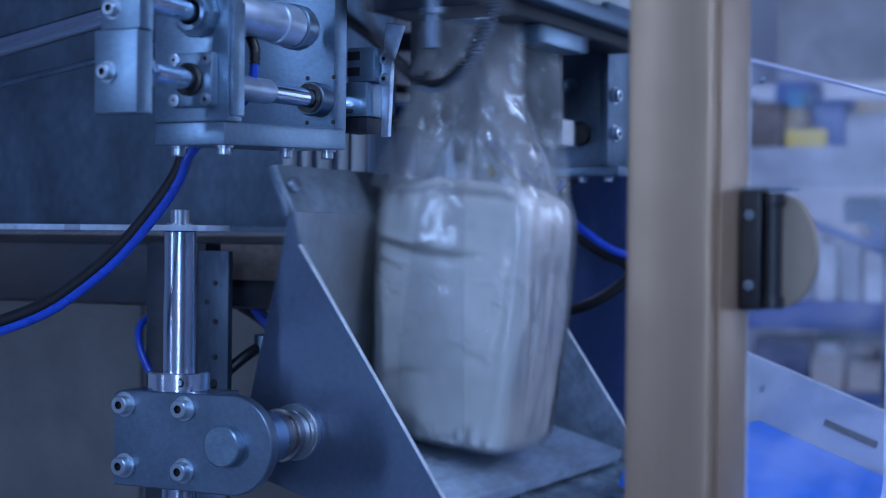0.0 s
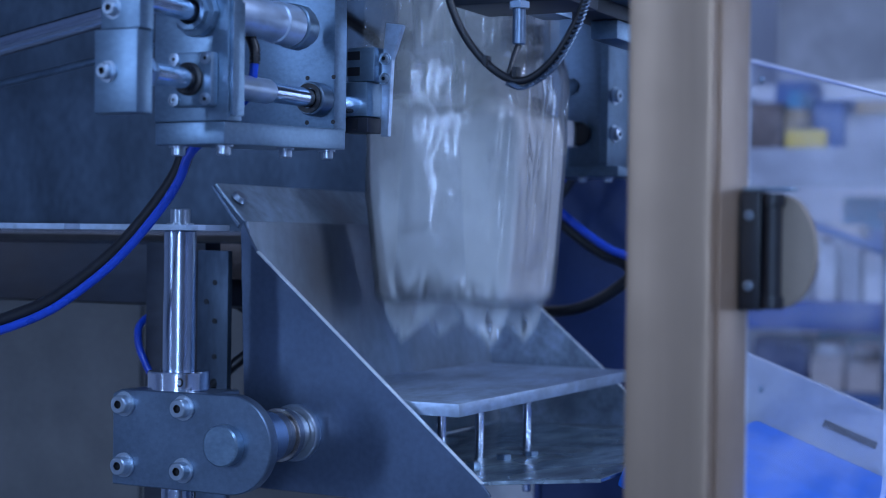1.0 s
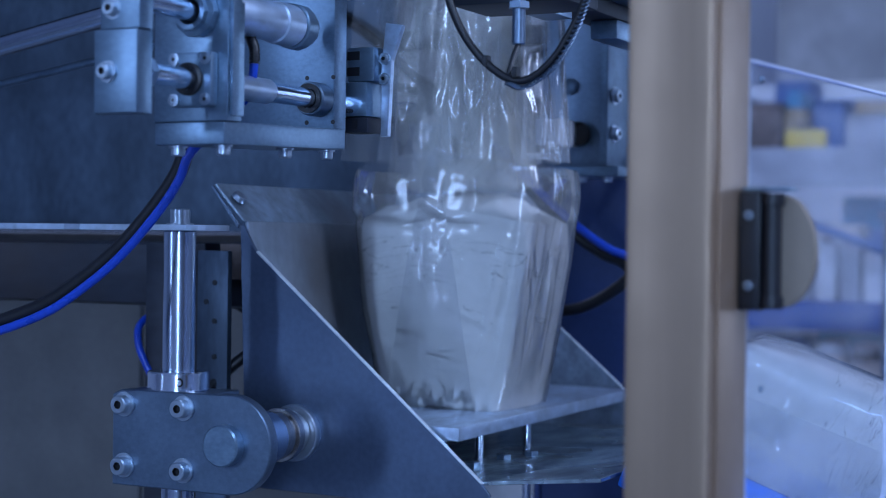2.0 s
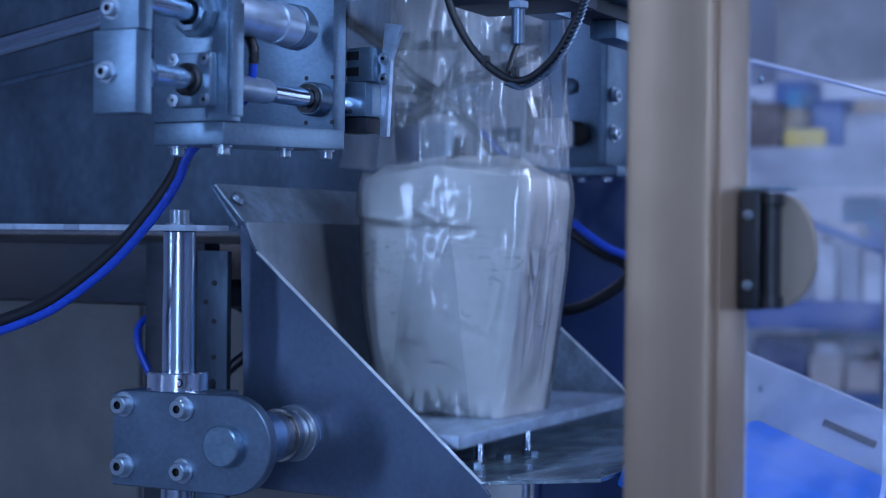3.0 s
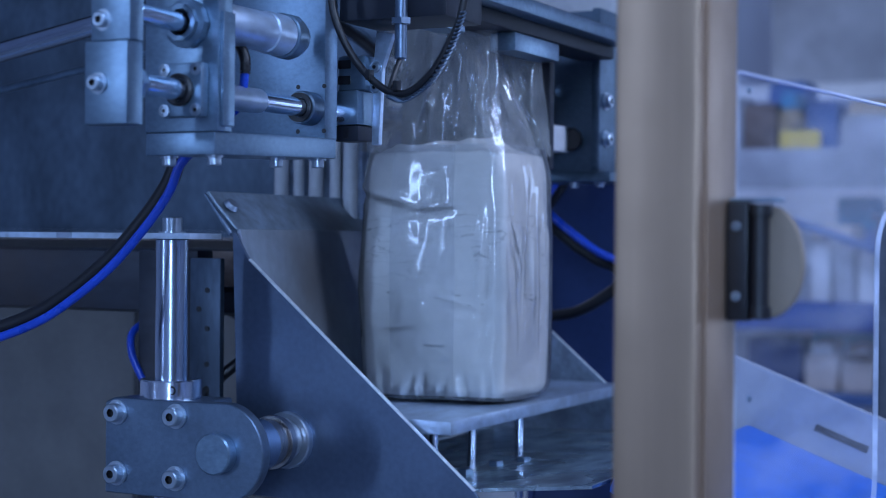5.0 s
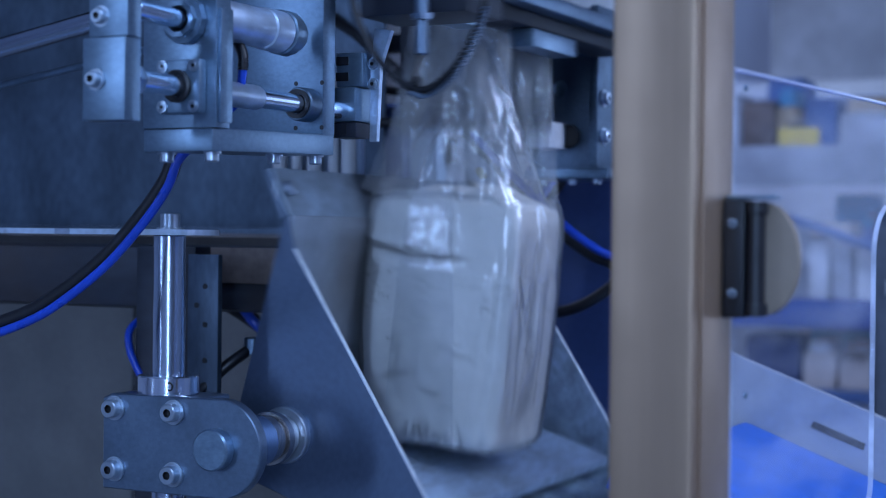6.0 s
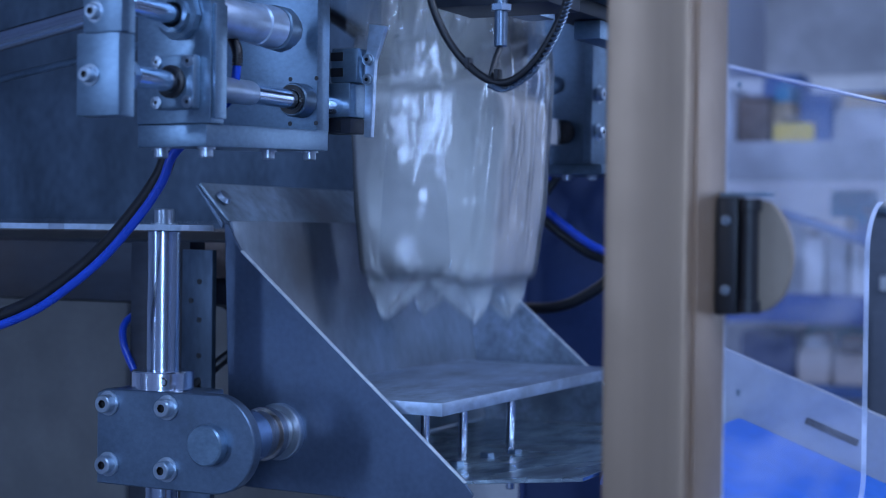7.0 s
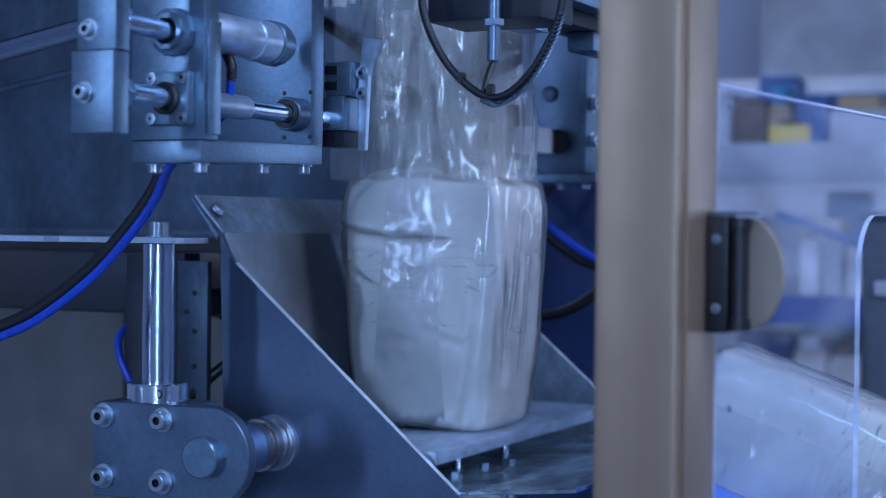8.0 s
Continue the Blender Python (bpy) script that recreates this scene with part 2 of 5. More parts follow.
def plexi_material(name, tint, haze):
    m = bpy.data.materials.new(name)
    m.use_nodes = True
    nt = m.node_tree
    out = nt.nodes["Material Output"]
    nt.nodes.remove(nt.nodes["Principled BSDF"])
    clear = nt.nodes.new("ShaderNodeBsdfTransparent")
    clear.inputs["Color"].default_value = (*tint, 1)
    gloss = nt.nodes.new("ShaderNodeBsdfGlossy")
    gloss.inputs["Roughness"].default_value = 0.05
    milk = nt.nodes.new("ShaderNodeBsdfDiffuse")
    milk.inputs["Color"].default_value = (0.82, 0.84, 0.95, 1)
    tc = nt.nodes.new("ShaderNodeTexCoord")
    mp = nt.nodes.new("ShaderNodeMapping")
    mp.inputs["Rotation"].default_value = (0, 0.25, 0)
    mp.inputs["Scale"].default_value = (5, 5, 22)
    nt.links.new(tc.outputs["Object"], mp.inputs["Vector"])
    nz = nt.nodes.new("ShaderNodeTexNoise")
    nz.inputs["Scale"].default_value, nz.inputs["Detail"].default_value = 1.6, 5
    nt.links.new(mp.outputs["Vector"], nz.inputs["Vector"])
    mr = nt.nodes.new("ShaderNodeMapRange")
    mr.inputs["From Min"].default_value, mr.inputs["From Max"].default_value = 0.42, 0.75
    mr.inputs["To Min"].default_value, mr.inputs["To Max"].default_value = haze * 0.5, min(1.0, haze * 5)
    nt.links.new(nz.outputs["Fac"], mr.inputs["Value"])
    m1 = nt.nodes.new("ShaderNodeMixShader")
    nt.links.new(mr.outputs["Result"], m1.inputs["Fac"])
    nt.links.new(clear.outputs[0], m1.inputs[1])
    nt.links.new(milk.outputs[0], m1.inputs[2])
    m2 = nt.nodes.new("ShaderNodeMixShader")
    m2.inputs["Fac"].default_value = 0.008
    nt.links.new(m1.outputs[0], m2.inputs[1])
    nt.links.new(gloss.outputs[0], m2.inputs[2])
    nt.links.new(m2.outputs[0], out.inputs["Surface"])
    return m


def cloud_material():
    """Powder hanging in the air: mostly clear, thicker in drifting streaks."""
    m = bpy.data.materials.new("airborne_powder")
    m.use_nodes = True
    nt = m.node_tree
    out = nt.nodes["Material Output"]
    nt.nodes.remove(nt.nodes["Principled BSDF"])
    tc = nt.nodes.new("ShaderNodeTexCoord")
    mp = nt.nodes.new("ShaderNodeMapping")
    mp.inputs["Scale"].default_value = (1, 1, 0.45)
    nt.links.new(tc.outputs["Object"], mp.inputs["Vector"])
    nz = nt.nodes.new("ShaderNodeTexNoise")
    nz.inputs["Scale"].default_value, nz.inputs["Detail"].default_value, nz.inputs["Distortion"].default_value = 26, 4, 0.6
    nt.links.new(mp.outputs["Vector"], nz.inputs["Vector"])
    mr = nt.nodes.new("ShaderNodeMapRange")
    mr.inputs["From Min"].default_value, mr.inputs["From Max"].default_value = 0.32, 0.72
    mr.inputs["To Min"].default_value, mr.inputs["To Max"].default_value = 0.12, 0.40
    nt.links.new(nz.outputs["Fac"], mr.inputs["Value"])
    clear = nt.nodes.new("ShaderNodeBsdfTransparent")
    dust = nt.nodes.new("ShaderNodeBsdfDiffuse")
    dust.inputs["Color"].default_value = (0.80, 0.76, 0.68, 1)
    mix = nt.nodes.new("ShaderNodeMixShader")
    nt.links.new(mr.outputs["Result"], mix.inputs["Fac"])
    nt.links.new(clear.outputs[0], mix.inputs[1])
    nt.links.new(dust.outputs[0], mix.inputs[2])
    nt.links.new(mix.outputs[0], out.inputs["Surface"])
    return m


CLOUD = cloud_material()
POWDER = powder_material()
FILM = film_material("wrinkled_clear_film", 0.15, 0.03)
FILM_DUSTY = film_material("dusty_clear_film", 0.22, 0.035)
FILM_FLAP = film_material("powdered_clear_film", 0.42, 0.3)
PLEXI = plexi_material("clear_acrylic", (0.93, 0.95, 1.0), 0.025)
# milky white stands in for light gathered in the cut edges
PLEXI_EDGE = plexi_material("acrylic_cut_edge", (0.7, 0.75, 0.95), 0.95)


# ---- mesh tools ----
def finish(bm, name, mat, smooth=True, angle=35):
    bmesh.ops.recalc_face_normals(bm, faces=bm.faces)
    me = bpy.data.meshes.new(name)
    bm.to_mesh(me)
    bm.free()
    if smooth:
        for p in me.polygons:
            p.use_smooth = True
        me.set_sharp_from_angle(angle=radians(angle))
    for m in (mat if isinstance(mat, (list, tuple)) else [BOLT, BLACK] if mat == BOLT else [mat]):
        me.materials.append(m)
    return me


def part(name, bm, mat, parent, label="", m=None, smooth=True):
    ob = new(name, finish(bm, name, mat, smooth))
    ob.parent = parent
    if m is not None:
        ob.matrix_basis = m
    return tagged(ob, label)


def single(name, bm, mat, label, category, kind="", m=None, group="", smooth=True):
    ob = new(name, finish(bm, name, mat, smooth))
    if m is not None:
        ob.matrix_basis = m
    return tagged(ob, label, category, group, kind)


def thing(name, label, category, m=None, group="", kind=""):
    ob = new(name)
    ob.empty_display_size = 0.02
    if m is not None:
        ob.matrix_basis = m
    return tagged(ob, label, category, group, kind)


def block(x0, x1, y0, y1, z0, z1, bevel=0.001, bm=None):
    """A bevelled block between two corners."""
    b = bmesh.new()
    bmesh.ops.create_cube(b, size=1)
    for v in b.verts:
        v.co = Vector(((x0 + x1) / 2 + v.co.x * (x1 - x0), (y0 + y1) / 2 + v.co.y * (y1 - y0), (z0 + z1) / 2 + v.co.z * (z1 - z0)))
    if bevel:
        bmesh.ops.bevel(b, geom=list(b.edges), offset=bevel, segments=2, affect="EDGES", profile=0.6)
    return merge(bm, b)


def merge(bm, b):
    if bm is None:
        return b
    me = bpy.data.meshes.new("tmp")
    b.to_mesh(me)
    b.free()
    bm.from_mesh(me)
    bpy.data.meshes.remove(me)
    return bm


AXES = {"z": Matrix.Identity(3), "y": Matrix(((1, 0, 0), (0, 0, -1), (0, 1, 0))), "-y": Matrix(((1, 0, 0), (0, 0, 1), (0, -1, 0))),
        "x": Matrix(((0, 0, 1), (0, 1, 0), (-1, 0, 0))), "-z": Matrix(((1, 0, 0), (0, -1, 0), (0, 0, -1)))}
AXES["y"] = Matrix(((1, 0, 0), (0, 0, 1), (0, -1, 0)))
AXES["-y"] = Matrix(((1, 0, 0), (0, 0, -1), (0, 1, 0)))


def lathe(profile, at=(0, 0, 0), axis="z", seg=28, bm=None):
    """Turn a profile of (radius, height) round an axis at a place."""
    b = bmesh.new()
    rings = []
    r3 = AXES[axis]
    for r, h in profile:
        if r < 1e-6:
            rings.append([b.verts.new(r3 @ Vector((0, 0, h)) + Vector(at))])
        else:
            rings.append([b.verts.new(r3 @ Vector((r * math.cos(2 * math.pi * i / seg), r * math.sin(2 * math.pi * i / seg), h)) + Vector(at)) for i in range(seg)])
    for a, c in zip(rings, rings[1:]):
        for i in range(seg):
            j = (i + 1) % seg
            if len(a) == 1 and len(c) > 1:
                b.faces.new((a[0], c[i], c[j]))
            elif len(c) == 1 and len(a) > 1:
                b.faces.new((a[i], a[j], c[0]))
            elif len(a) > 1:
                b.faces.new((a[i], a[j], c[j], c[i]))
    return merge(bm, b)


def bar(r, length, at, axis="z", seg=28, chamfer=0.0008, bm=None):
    return lathe([(0, 0), (r - chamfer, 0), (r, chamfer), (r, length - chamfer), (r - chamfer, length), (0, length)], at, axis, seg, bm)


def screw(r, h, at, axis, bm=None):
    """A socket-head screw with washer; it stands out along the axis from the place."""
    b = lathe([(r * 1.35, 0), (r * 1.35, 0.0012), (r, 0.0013), (r, h - 0.0008), (r - 0.0008, h), (r * 0.46, h)], at, axis, 20)
    k = lathe([(r * 0.46, h), (r * 0.44, h - 0.3 * h), (0, h - 0.3 * h)], at, axis, 6)
    # shade inside the socket is painted with the black material
    for f in k.faces:
        f.material_index = 1
    return merge(bm, merge(b, k))


def sheet(points, y0, y1, bevel=0.0007):
    """A plate cut to an outline of (x, z), between two y."""
    b = bmesh.new()
    f = b.faces.new([b.verts.new((x, y0, z)) for x, z in points])
    g = bmesh.ops.extrude_face_region(b, geom=[f])
    for v in g["geom"]:
        if isinstance(v, bmesh.types.BMVert):
            v.co.y = y1
    if bevel:
        bmesh.ops.bevel(b, geom=list(b.edges), offset=bevel, segments=1, affect="EDGES")
    return b


def arc(cx, cz, r, a0, a1, n=10):
    return [(cx + r * math.cos(radians(a0 + (a1 - a0) * i / n)), cz + r * math.sin(radians(a0 + (a1 - a0) * i / n))) for i in range(n + 1)]


def smooth_path(points, n=10):
    """Catmull-Rom through the points."""
    p = [Vector(q) for q in points]
    p = [2 * p[0] - p[1]] + p + [2 * p[-1] - p[-2]]
    out = []
    for i in range(1, len(p) - 2):
        for k in range(n):
            t = k / n
            a, b, c, d = p[i - 1], p[i], p[i + 1], p[i + 2]
            out.append(0.5 * ((2 * b) + (c - a) * t + (2 * a - 5 * b + 4 * c - d) * t * t + (3 * b - a - 3 * c + d) * t ** 3))
    out.append(p[-2])
    return out


def tube(points, r, seg=12, n=10, bm=None):
    b = bmesh.new()
    path = smooth_path(points, n)
    rings = []
    up = Vector((0, 0, 1))
    for i, q in enumerate(path):
        d = (path[min(i + 1, len(path) - 1)] - path[max(i - 1, 0)]).normalized()
        s = d.cross(up)
        if s.length < 0.05:
            s = d.cross(Vector((0, 1, 0)))
        s.normalize()
        u = s.cross(d)
        rings.append([b.verts.new(q + r * (math.cos(2 * math.pi * k / seg) * s + math.sin(2 * math.pi * k / seg) * u)) for k in range(seg)])
    for a, c in zip(rings, rings[1:]):
        for k in range(seg):
            b.faces.new((a[k], a[(k + 1) % seg], c[(k + 1) % seg], c[k]))
    b.faces.new(rings[0])
    b.faces.new(rings[-1])
    return merge(bm, b)


# ---- the hall ----
def hall():
    single("floor", block(-5, 5, -4, 6, -0.1, 0.0, 0), FLOOR, "grey coated factory hall floor", "floor", "structure")
    single("ceiling", block(-5, 5, -4, 6, 3.2, 3.3, 0), WALL, "pale painted factory hall ceiling", "ceiling", "structure")
    single("wall_north", block(-5, 5, 6, 6.1, 0, 3.2, 0), WALL, "pale blue-grey painted hall wall", "wall", "structure")
    single("wall_south", block(-5, 5, -4.1, -4, 0, 3.2, 0), WALL, "pale blue-grey painted hall wall", "wall", "structure")
    single("wall_west", block(-5.1, -5, -4, 6, 0, 3.2, 0), WALL, "pale blue-grey painted hall wall", "wall", "structure")
    single("wall_east", block(5, 5.1, -4, 6, 0, 3.2, 0), WALL, "pale blue-grey painted hall wall", "wall", "structure")

    for name, dx in (("window_1", 1.95), ("window_2", -1.8)):
        t = thing(name, "tall bright hall window with metal frame", "window", kind="structure")
        for x0, x1, z0, z1 in ((-0.37, -0.31, 0.5, 3.0), (0.31, 0.37, 0.5, 3.0), (-0.3095, 0.3095, 0.5, 0.56), (-0.3095, 0.3095, 2.94, 3.0)):
            part("window_frame", block(dx + x0, dx + x1, -3.999, -3.95, z0, z1, 0.004), ALU_DARK, t)

    # unseen frame made up round the added fill light
    t = thing("added_fill_opening", "added unseen bright opening with metal frame", "window", kind="structure")
    for x0, x1, z0, z1 in ((2.27, 2.33, 0.6, 2.6), (3.67, 3.73, 0.6, 2.6), (2.3305, 3.6695, 0.6, 0.66), (2.3305, 3.6695, 2.54, 2.6)):
        part("window_frame", block(x0, x1, 5.95, 5.999, z0, z1, 0.004), ALU_DARK, t)


hall()


# ---- frame post, hinge and guards ----
def frame_post():
    t = thing("frame_post", "satin metal machine frame post toned for warm light", "post")
    part("profile", block(0.4065, 0.4478, -0.205, -0.142, 0.0, 2.2, 0.003), POST, t)
    part("cover_strip", block(0.4482, 0.4492, -0.196, -0.150, 0.0, 2.2, 0.0004), POST, t)
    part("foot", block(0.392, 0.478, -0.225, -0.143, 0.0, 0.012, 0.002), POST, t)


frame_post()


def door_hinge():
    t = thing("door_hinge", "black hinge with round grey leaf on the frame post", "hinge")
    part("body", block(0.4494, 0.4600, -0.166, -0.148, 1.1690, 1.2260, 0.0015), BLACK, t)
    part("pin", bar(0.0048, 0.050, (0.4640, -0.160, 1.1725), "z", 20), BLACK, t)
    part("knuckle", lathe([(0.0, 0), (0.0056, 0), (0.0060, 0.0005), (0.0060, 0.006), (0.0, 0.006)], (0.4640, -0.160, 1.1700), "z", 20), BLACK, t)
    part("knuckle", lathe([(0.0, 0), (0.0056, 0), (0.0060, 0.0005), (0.0060, 0.006), (0.0, 0.006)], (0.4640, -0.160, 1.2190), "z", 20), BLACK, t)
    b = sheet([(0.4655, 1.1705)] + [(0.4680 + 0.0165 * math.cos(radians(a)), 1.1975 + 0.0270 * math.sin(radians(a))) for a in range(-90, 91, 10)] + [(0.4655, 1.2245)], -0.157, -0.151)
    part("leaf", b, BEIGE, t, "round grey hinge leaf")
    part("cap", block(0.4500, 0.4740, -0.163, -0.150, 1.2263, 1.2280, 0.0005), ALU, t, "bright cap strip")
    for z in (1.181, 1.2145):
        part("screw", screw(0.0016, 0.0012, (0.4545, -0.1661, z), "-y"), BOLT, t)


door_hinge()


def acrylic_guard():
    """Clear guard running back from the post, with a cut-out low at its far end."""
    t = thing("acrylic_guard", "clear acrylic guard panel with rounded cut edges", "guard", pose(0.4440, -0.139, 0, 0, 0, -7))
    w = 0.215
    pts = [(0.0, 1.00), (w - 0.06, 1.028)] + arc(w - 0.024, 1.062, 0.024, -75, 0, 8) + [(w, 1.19)] + arc(w + 0.034, 1.196, 0.034, 180, 105, 8) + [(0.5, 1.238), (0.5, 1.2905), (0.0, 1.2905)]
    b = bmesh.new()
    f = b.faces.new([b.verts.new((0, x, z)) for x, z in pts])
    g = bmesh.ops.extrude_face_region(b, geom=[f])
    for v in g["geom"]:
        if isinstance(v, bmesh.types.BMVert):
            v.co.x = 0.0032
    b.normal_update()
    for f in b.faces:
        f.material_index = 0 if abs(f.normal.x) > 0.7 else 1
    pane = part("pane", b, [PLEXI, PLEXI_EDGE], t, smooth=False)
    pane.visible_shadow = False
    # strip added so the edge's glow shows as a bright line
    part("edge_glow_strip", block(0.0, 0.0032, 0.0, 0.5, 1.2906, 1.2920, 0.0003), PLEXI_EDGE, t, "pale strip for the glow of the upper edge")
    for y, z in ((0.016, 1.128), (0.012, 1.283)):
        part("fixing_screw", lathe([(0, 0.0012), (0.0014, 0.001), (0.002, 0.0)], (0.0032, y, z), "x", 14), STEEL, t, "small bright fixing screw")


acrylic_guard()


# ---- discharge chute ----
def chute():
    t = thing("discharge_conveyor", "sloping conveyor with blue belt and grey side guide", "conveyor")
    slope = radians(-20.5)
    b = block(0.015, 0.62, 0.0, 0.33, -0.016, 0.0, 0.004)
    m = Matrix.Translation((0.27, 0.125, 1.052)) @ Matrix.Rotation(-slope, 4, "Y")
    part("belt", b, BELT, t, "bright blue belt", m)
    b = sheet([(-0.035, -0.03), (0.62, -0.03), (0.62, 0.05), (-0.035, 0.05)], 0.332, 0.342)
    part("side_guide", b, GUIDE, t, "grey plastic side guide", m)
    part("slot", block(0.07, 0.118, 0.3305, 0.3318, 0.018, 0.024, 0), BLACK, t, "dark slot", m)
    part("near_rail", block(0.06, 0.62, -0.016, -0.002, -0.03, 0.004, 0.002), GUIDE, t, "", m)
    for x, z in ((0.32, 1.0), (0.74, 0.84)):
        for y in (0.13, 0.44):
            part("leg", block(x, x + 0.03, y, y + 0.03, 0, z, 0.002), ALU_DARK, t)


chute()


# ---- fixed machine body ----
def machine_body():
    # dull cover above the flange, with its folded lower rim
    t = thing("steel_cover", "dull dark steel cover sheet with folded lower rim", "machine cover")
    part("sheet", block(-0.95, -0.135, 0.55, 0.556, 1.212, 1.75, 0.001), DRUM, t)
    part("rim", block(-0.95, -0.10, 0.535, 0.549, 1.205, 1.2118, 0.001), DRUM, t)
    t = thing("cross_beam", "dark worn round-cornered steel cross beam", "beam")
    part("beam", block(-0.7, -0.02, 0.20, 0.26, 1.140, 1.196, 0.012), BEAM_STEEL, t)
    part("worn_plate", block(-0.115, -0.022, 0.193, 0.1995, 1.165, 1.195, 0.001), BROWN, t, "brownish worn cover plate")
    t = thing("channel_column", "dark steel channel column behind the guide rod", "column")
    part("web", block(-0.121, -0.098, 0.118, 0.150, 0.0, 1.196, 0.002), BEAM_STEEL, t)
    part("flange", block(-0.0975, -0.0705, 0.128, 0.150, 0.0, 1.196, 0.002), DARK, t)
    part("hole_strip", block(-0.069, -0.040, 0.116, 0.122, 0.0, 1.19, 0.001), DRUM, t, "grey strip with holes")
    for x, z in ((-0.052, 1.085), (-0.062, 1.085), (-0.052, 1.107), (-0.052, 1.135), (-0.060, 1.150), (-0.052, 1.165)):
        part("hole", lathe([(0.0022, 0), (0.0022, 0.0006), (0, 0.0006)], (x, 0.1158, z), "-y", 12), BLACK, t)
    t = thing("grey_cabinet", "plain grey painted machine cabinet", "cabinet")
    part("body", block(-1.2, -0.2, 0.70, 1.1, 0.1, 1.204, 0.004), GREY, t)
    part("seam", block(-0.575, -0.572, 0.697, 0.6995, 0.12, 1.19, 0), DARK, t)
    part("plinth", block(-1.18, -0.22, 0.72, 1.08, 0.0, 0.0995, 0.002), DARK, t)
    t = thing("navy_panel", "navy blue painted machine side panel", "panel")
    part("sheet", block(0.016, 0.20, 0.60, 0.606, 0.3, 1.282, 0.002), NAVY, t)
    part("edge", block(0.0122, 0.0157, 0.592, 0.61, 0.3, 1.28, 0.001), NAVY, t)
    part("foot", block(0.02, 0.19, 0.59, 0.63, 0.0, 0.2995, 0.002), NAVY, t)
    t = thing("pale_cabinet", "pale grey control cabinet behind the machine", "cabinet")
    part("body", block(-0.26, 0.06, 0.76, 1.1, 0.1, 1.62, 0.004), WHITE, t)
    part("door", block(-0.135, 0.055, 0.752, 0.7595, 0.15, 1.6, 0.003), WHITE, t)
    part("door", block(-0.255, -0.14, 0.752, 0.7595, 0.15, 1.6, 0.003), WHITE, t)
    part("name_plate", block(-0.112, -0.076, 0.7465, 0.7518, 1.312, 1.329, 0.001), ALU_DARK, t, "grey metal plate")
    part("cable_duct", block(-0.207, -0.162, 0.728, 0.7518, 0.4, 1.335, 0.002), PALE_BLUE, t, "pale blue cable duct")
    part("latch", block(-0.16, -0.148, 0.744, 0.7518, 1.29, 1.32, 0.002), BLACK, t)
    part("plinth", block(-0.24, 0.04, 0.78, 1.08, 0, 0.0995, 0.002), DARK, t)
    t = thing("lower_cover", "dark blue lower machine cover", "machine cover")
    part("sheet", block(-0.235, -0.118, 0.575, 0.580, 1.02, 1.345, 0.002), NAVY, t)
    part("lip", block(-0.235, -0.118, 0.556, 0.5745, 1.34, 1.345, 0.001), NAVY, t)
    part("stay", block(-0.19, -0.16, 0.581, 0.61, 0.0, 1.34, 0.002), DARK, t)
    # dark machine head over the bag, out of view
    t = thing("overhead_housing", "dark steel machine housing above the bag", "machine housing")
    part("soffit", block(-0.95, 0.09, 0.16, 0.57, 1.60, 1.64, 0.003), DARK, t)
    # unseen plate added to keep light off the jaw
    part("shade_hood", block(-0.02, 0.32, -0.06, 0.159, 1.60, 1.64, 0.003), DARK, t)
    part("back", block(-0.95, -0.27, 0.60, 0.61, 1.3, 1.5995, 0.002), DARK, t)
    t = thing("machine_bracket", "pale steel brackets at the back of the machine", "bracket")
    part("bracket", sheet([(-0.148, 1.415), (-0.132, 1.418), (-0.124, 1.46), (-0.130, 1.60), (-0.155, 1.60), (-0.150, 1.46)], 0.62, 0.628), WHITE, t)
    part("bracket", sheet([(-0.090, 1.412), (-0.040, 1.398), (-0.036, 1.437), (-0.060, 1.446), (-0.062, 1.60), (-0.090, 1.60)], 0.60, 0.608), WHITE, t)
    part("bracket_fold", block(-0.039, -0.030, 0.592, 0.618, 1.398, 1.418, 0.001), ALU, t)
    part("rail", block(-0.26, 0.12, 0.64, 0.66, 1.41, 1.43, 0.002), DARK, t)
    part("post", block(-0.275, -0.25, 0.63, 0.66, 1.3, 1.6, 0.002), DARK, t)
    part("manifold", block(-0.135, -0.055, 0.60, 0.63, 1.335, 1.365, 0.004), ALU_DARK, t)
    t = thing("feed_pipe", "bright steel pipe running back from the machine", "pipe")
    part("pipe", tube([(-0.36, 0.1, 1.338), (-0.26, 0.1, 1.356), (-0.157, 0.1, 1.374), (-0.02, 0.1, 1.398), (0.05, 0.024, 1.43)], 0.0085, 16), ROD, t)
    part("lower_pipe", tube([(-0.36, 0.13, 1.318), (-0.24, 0.13, 1.336), (-0.05, 0.13, 1.366)], 0.003, 10), ALU_DARK, t)


machine_body()


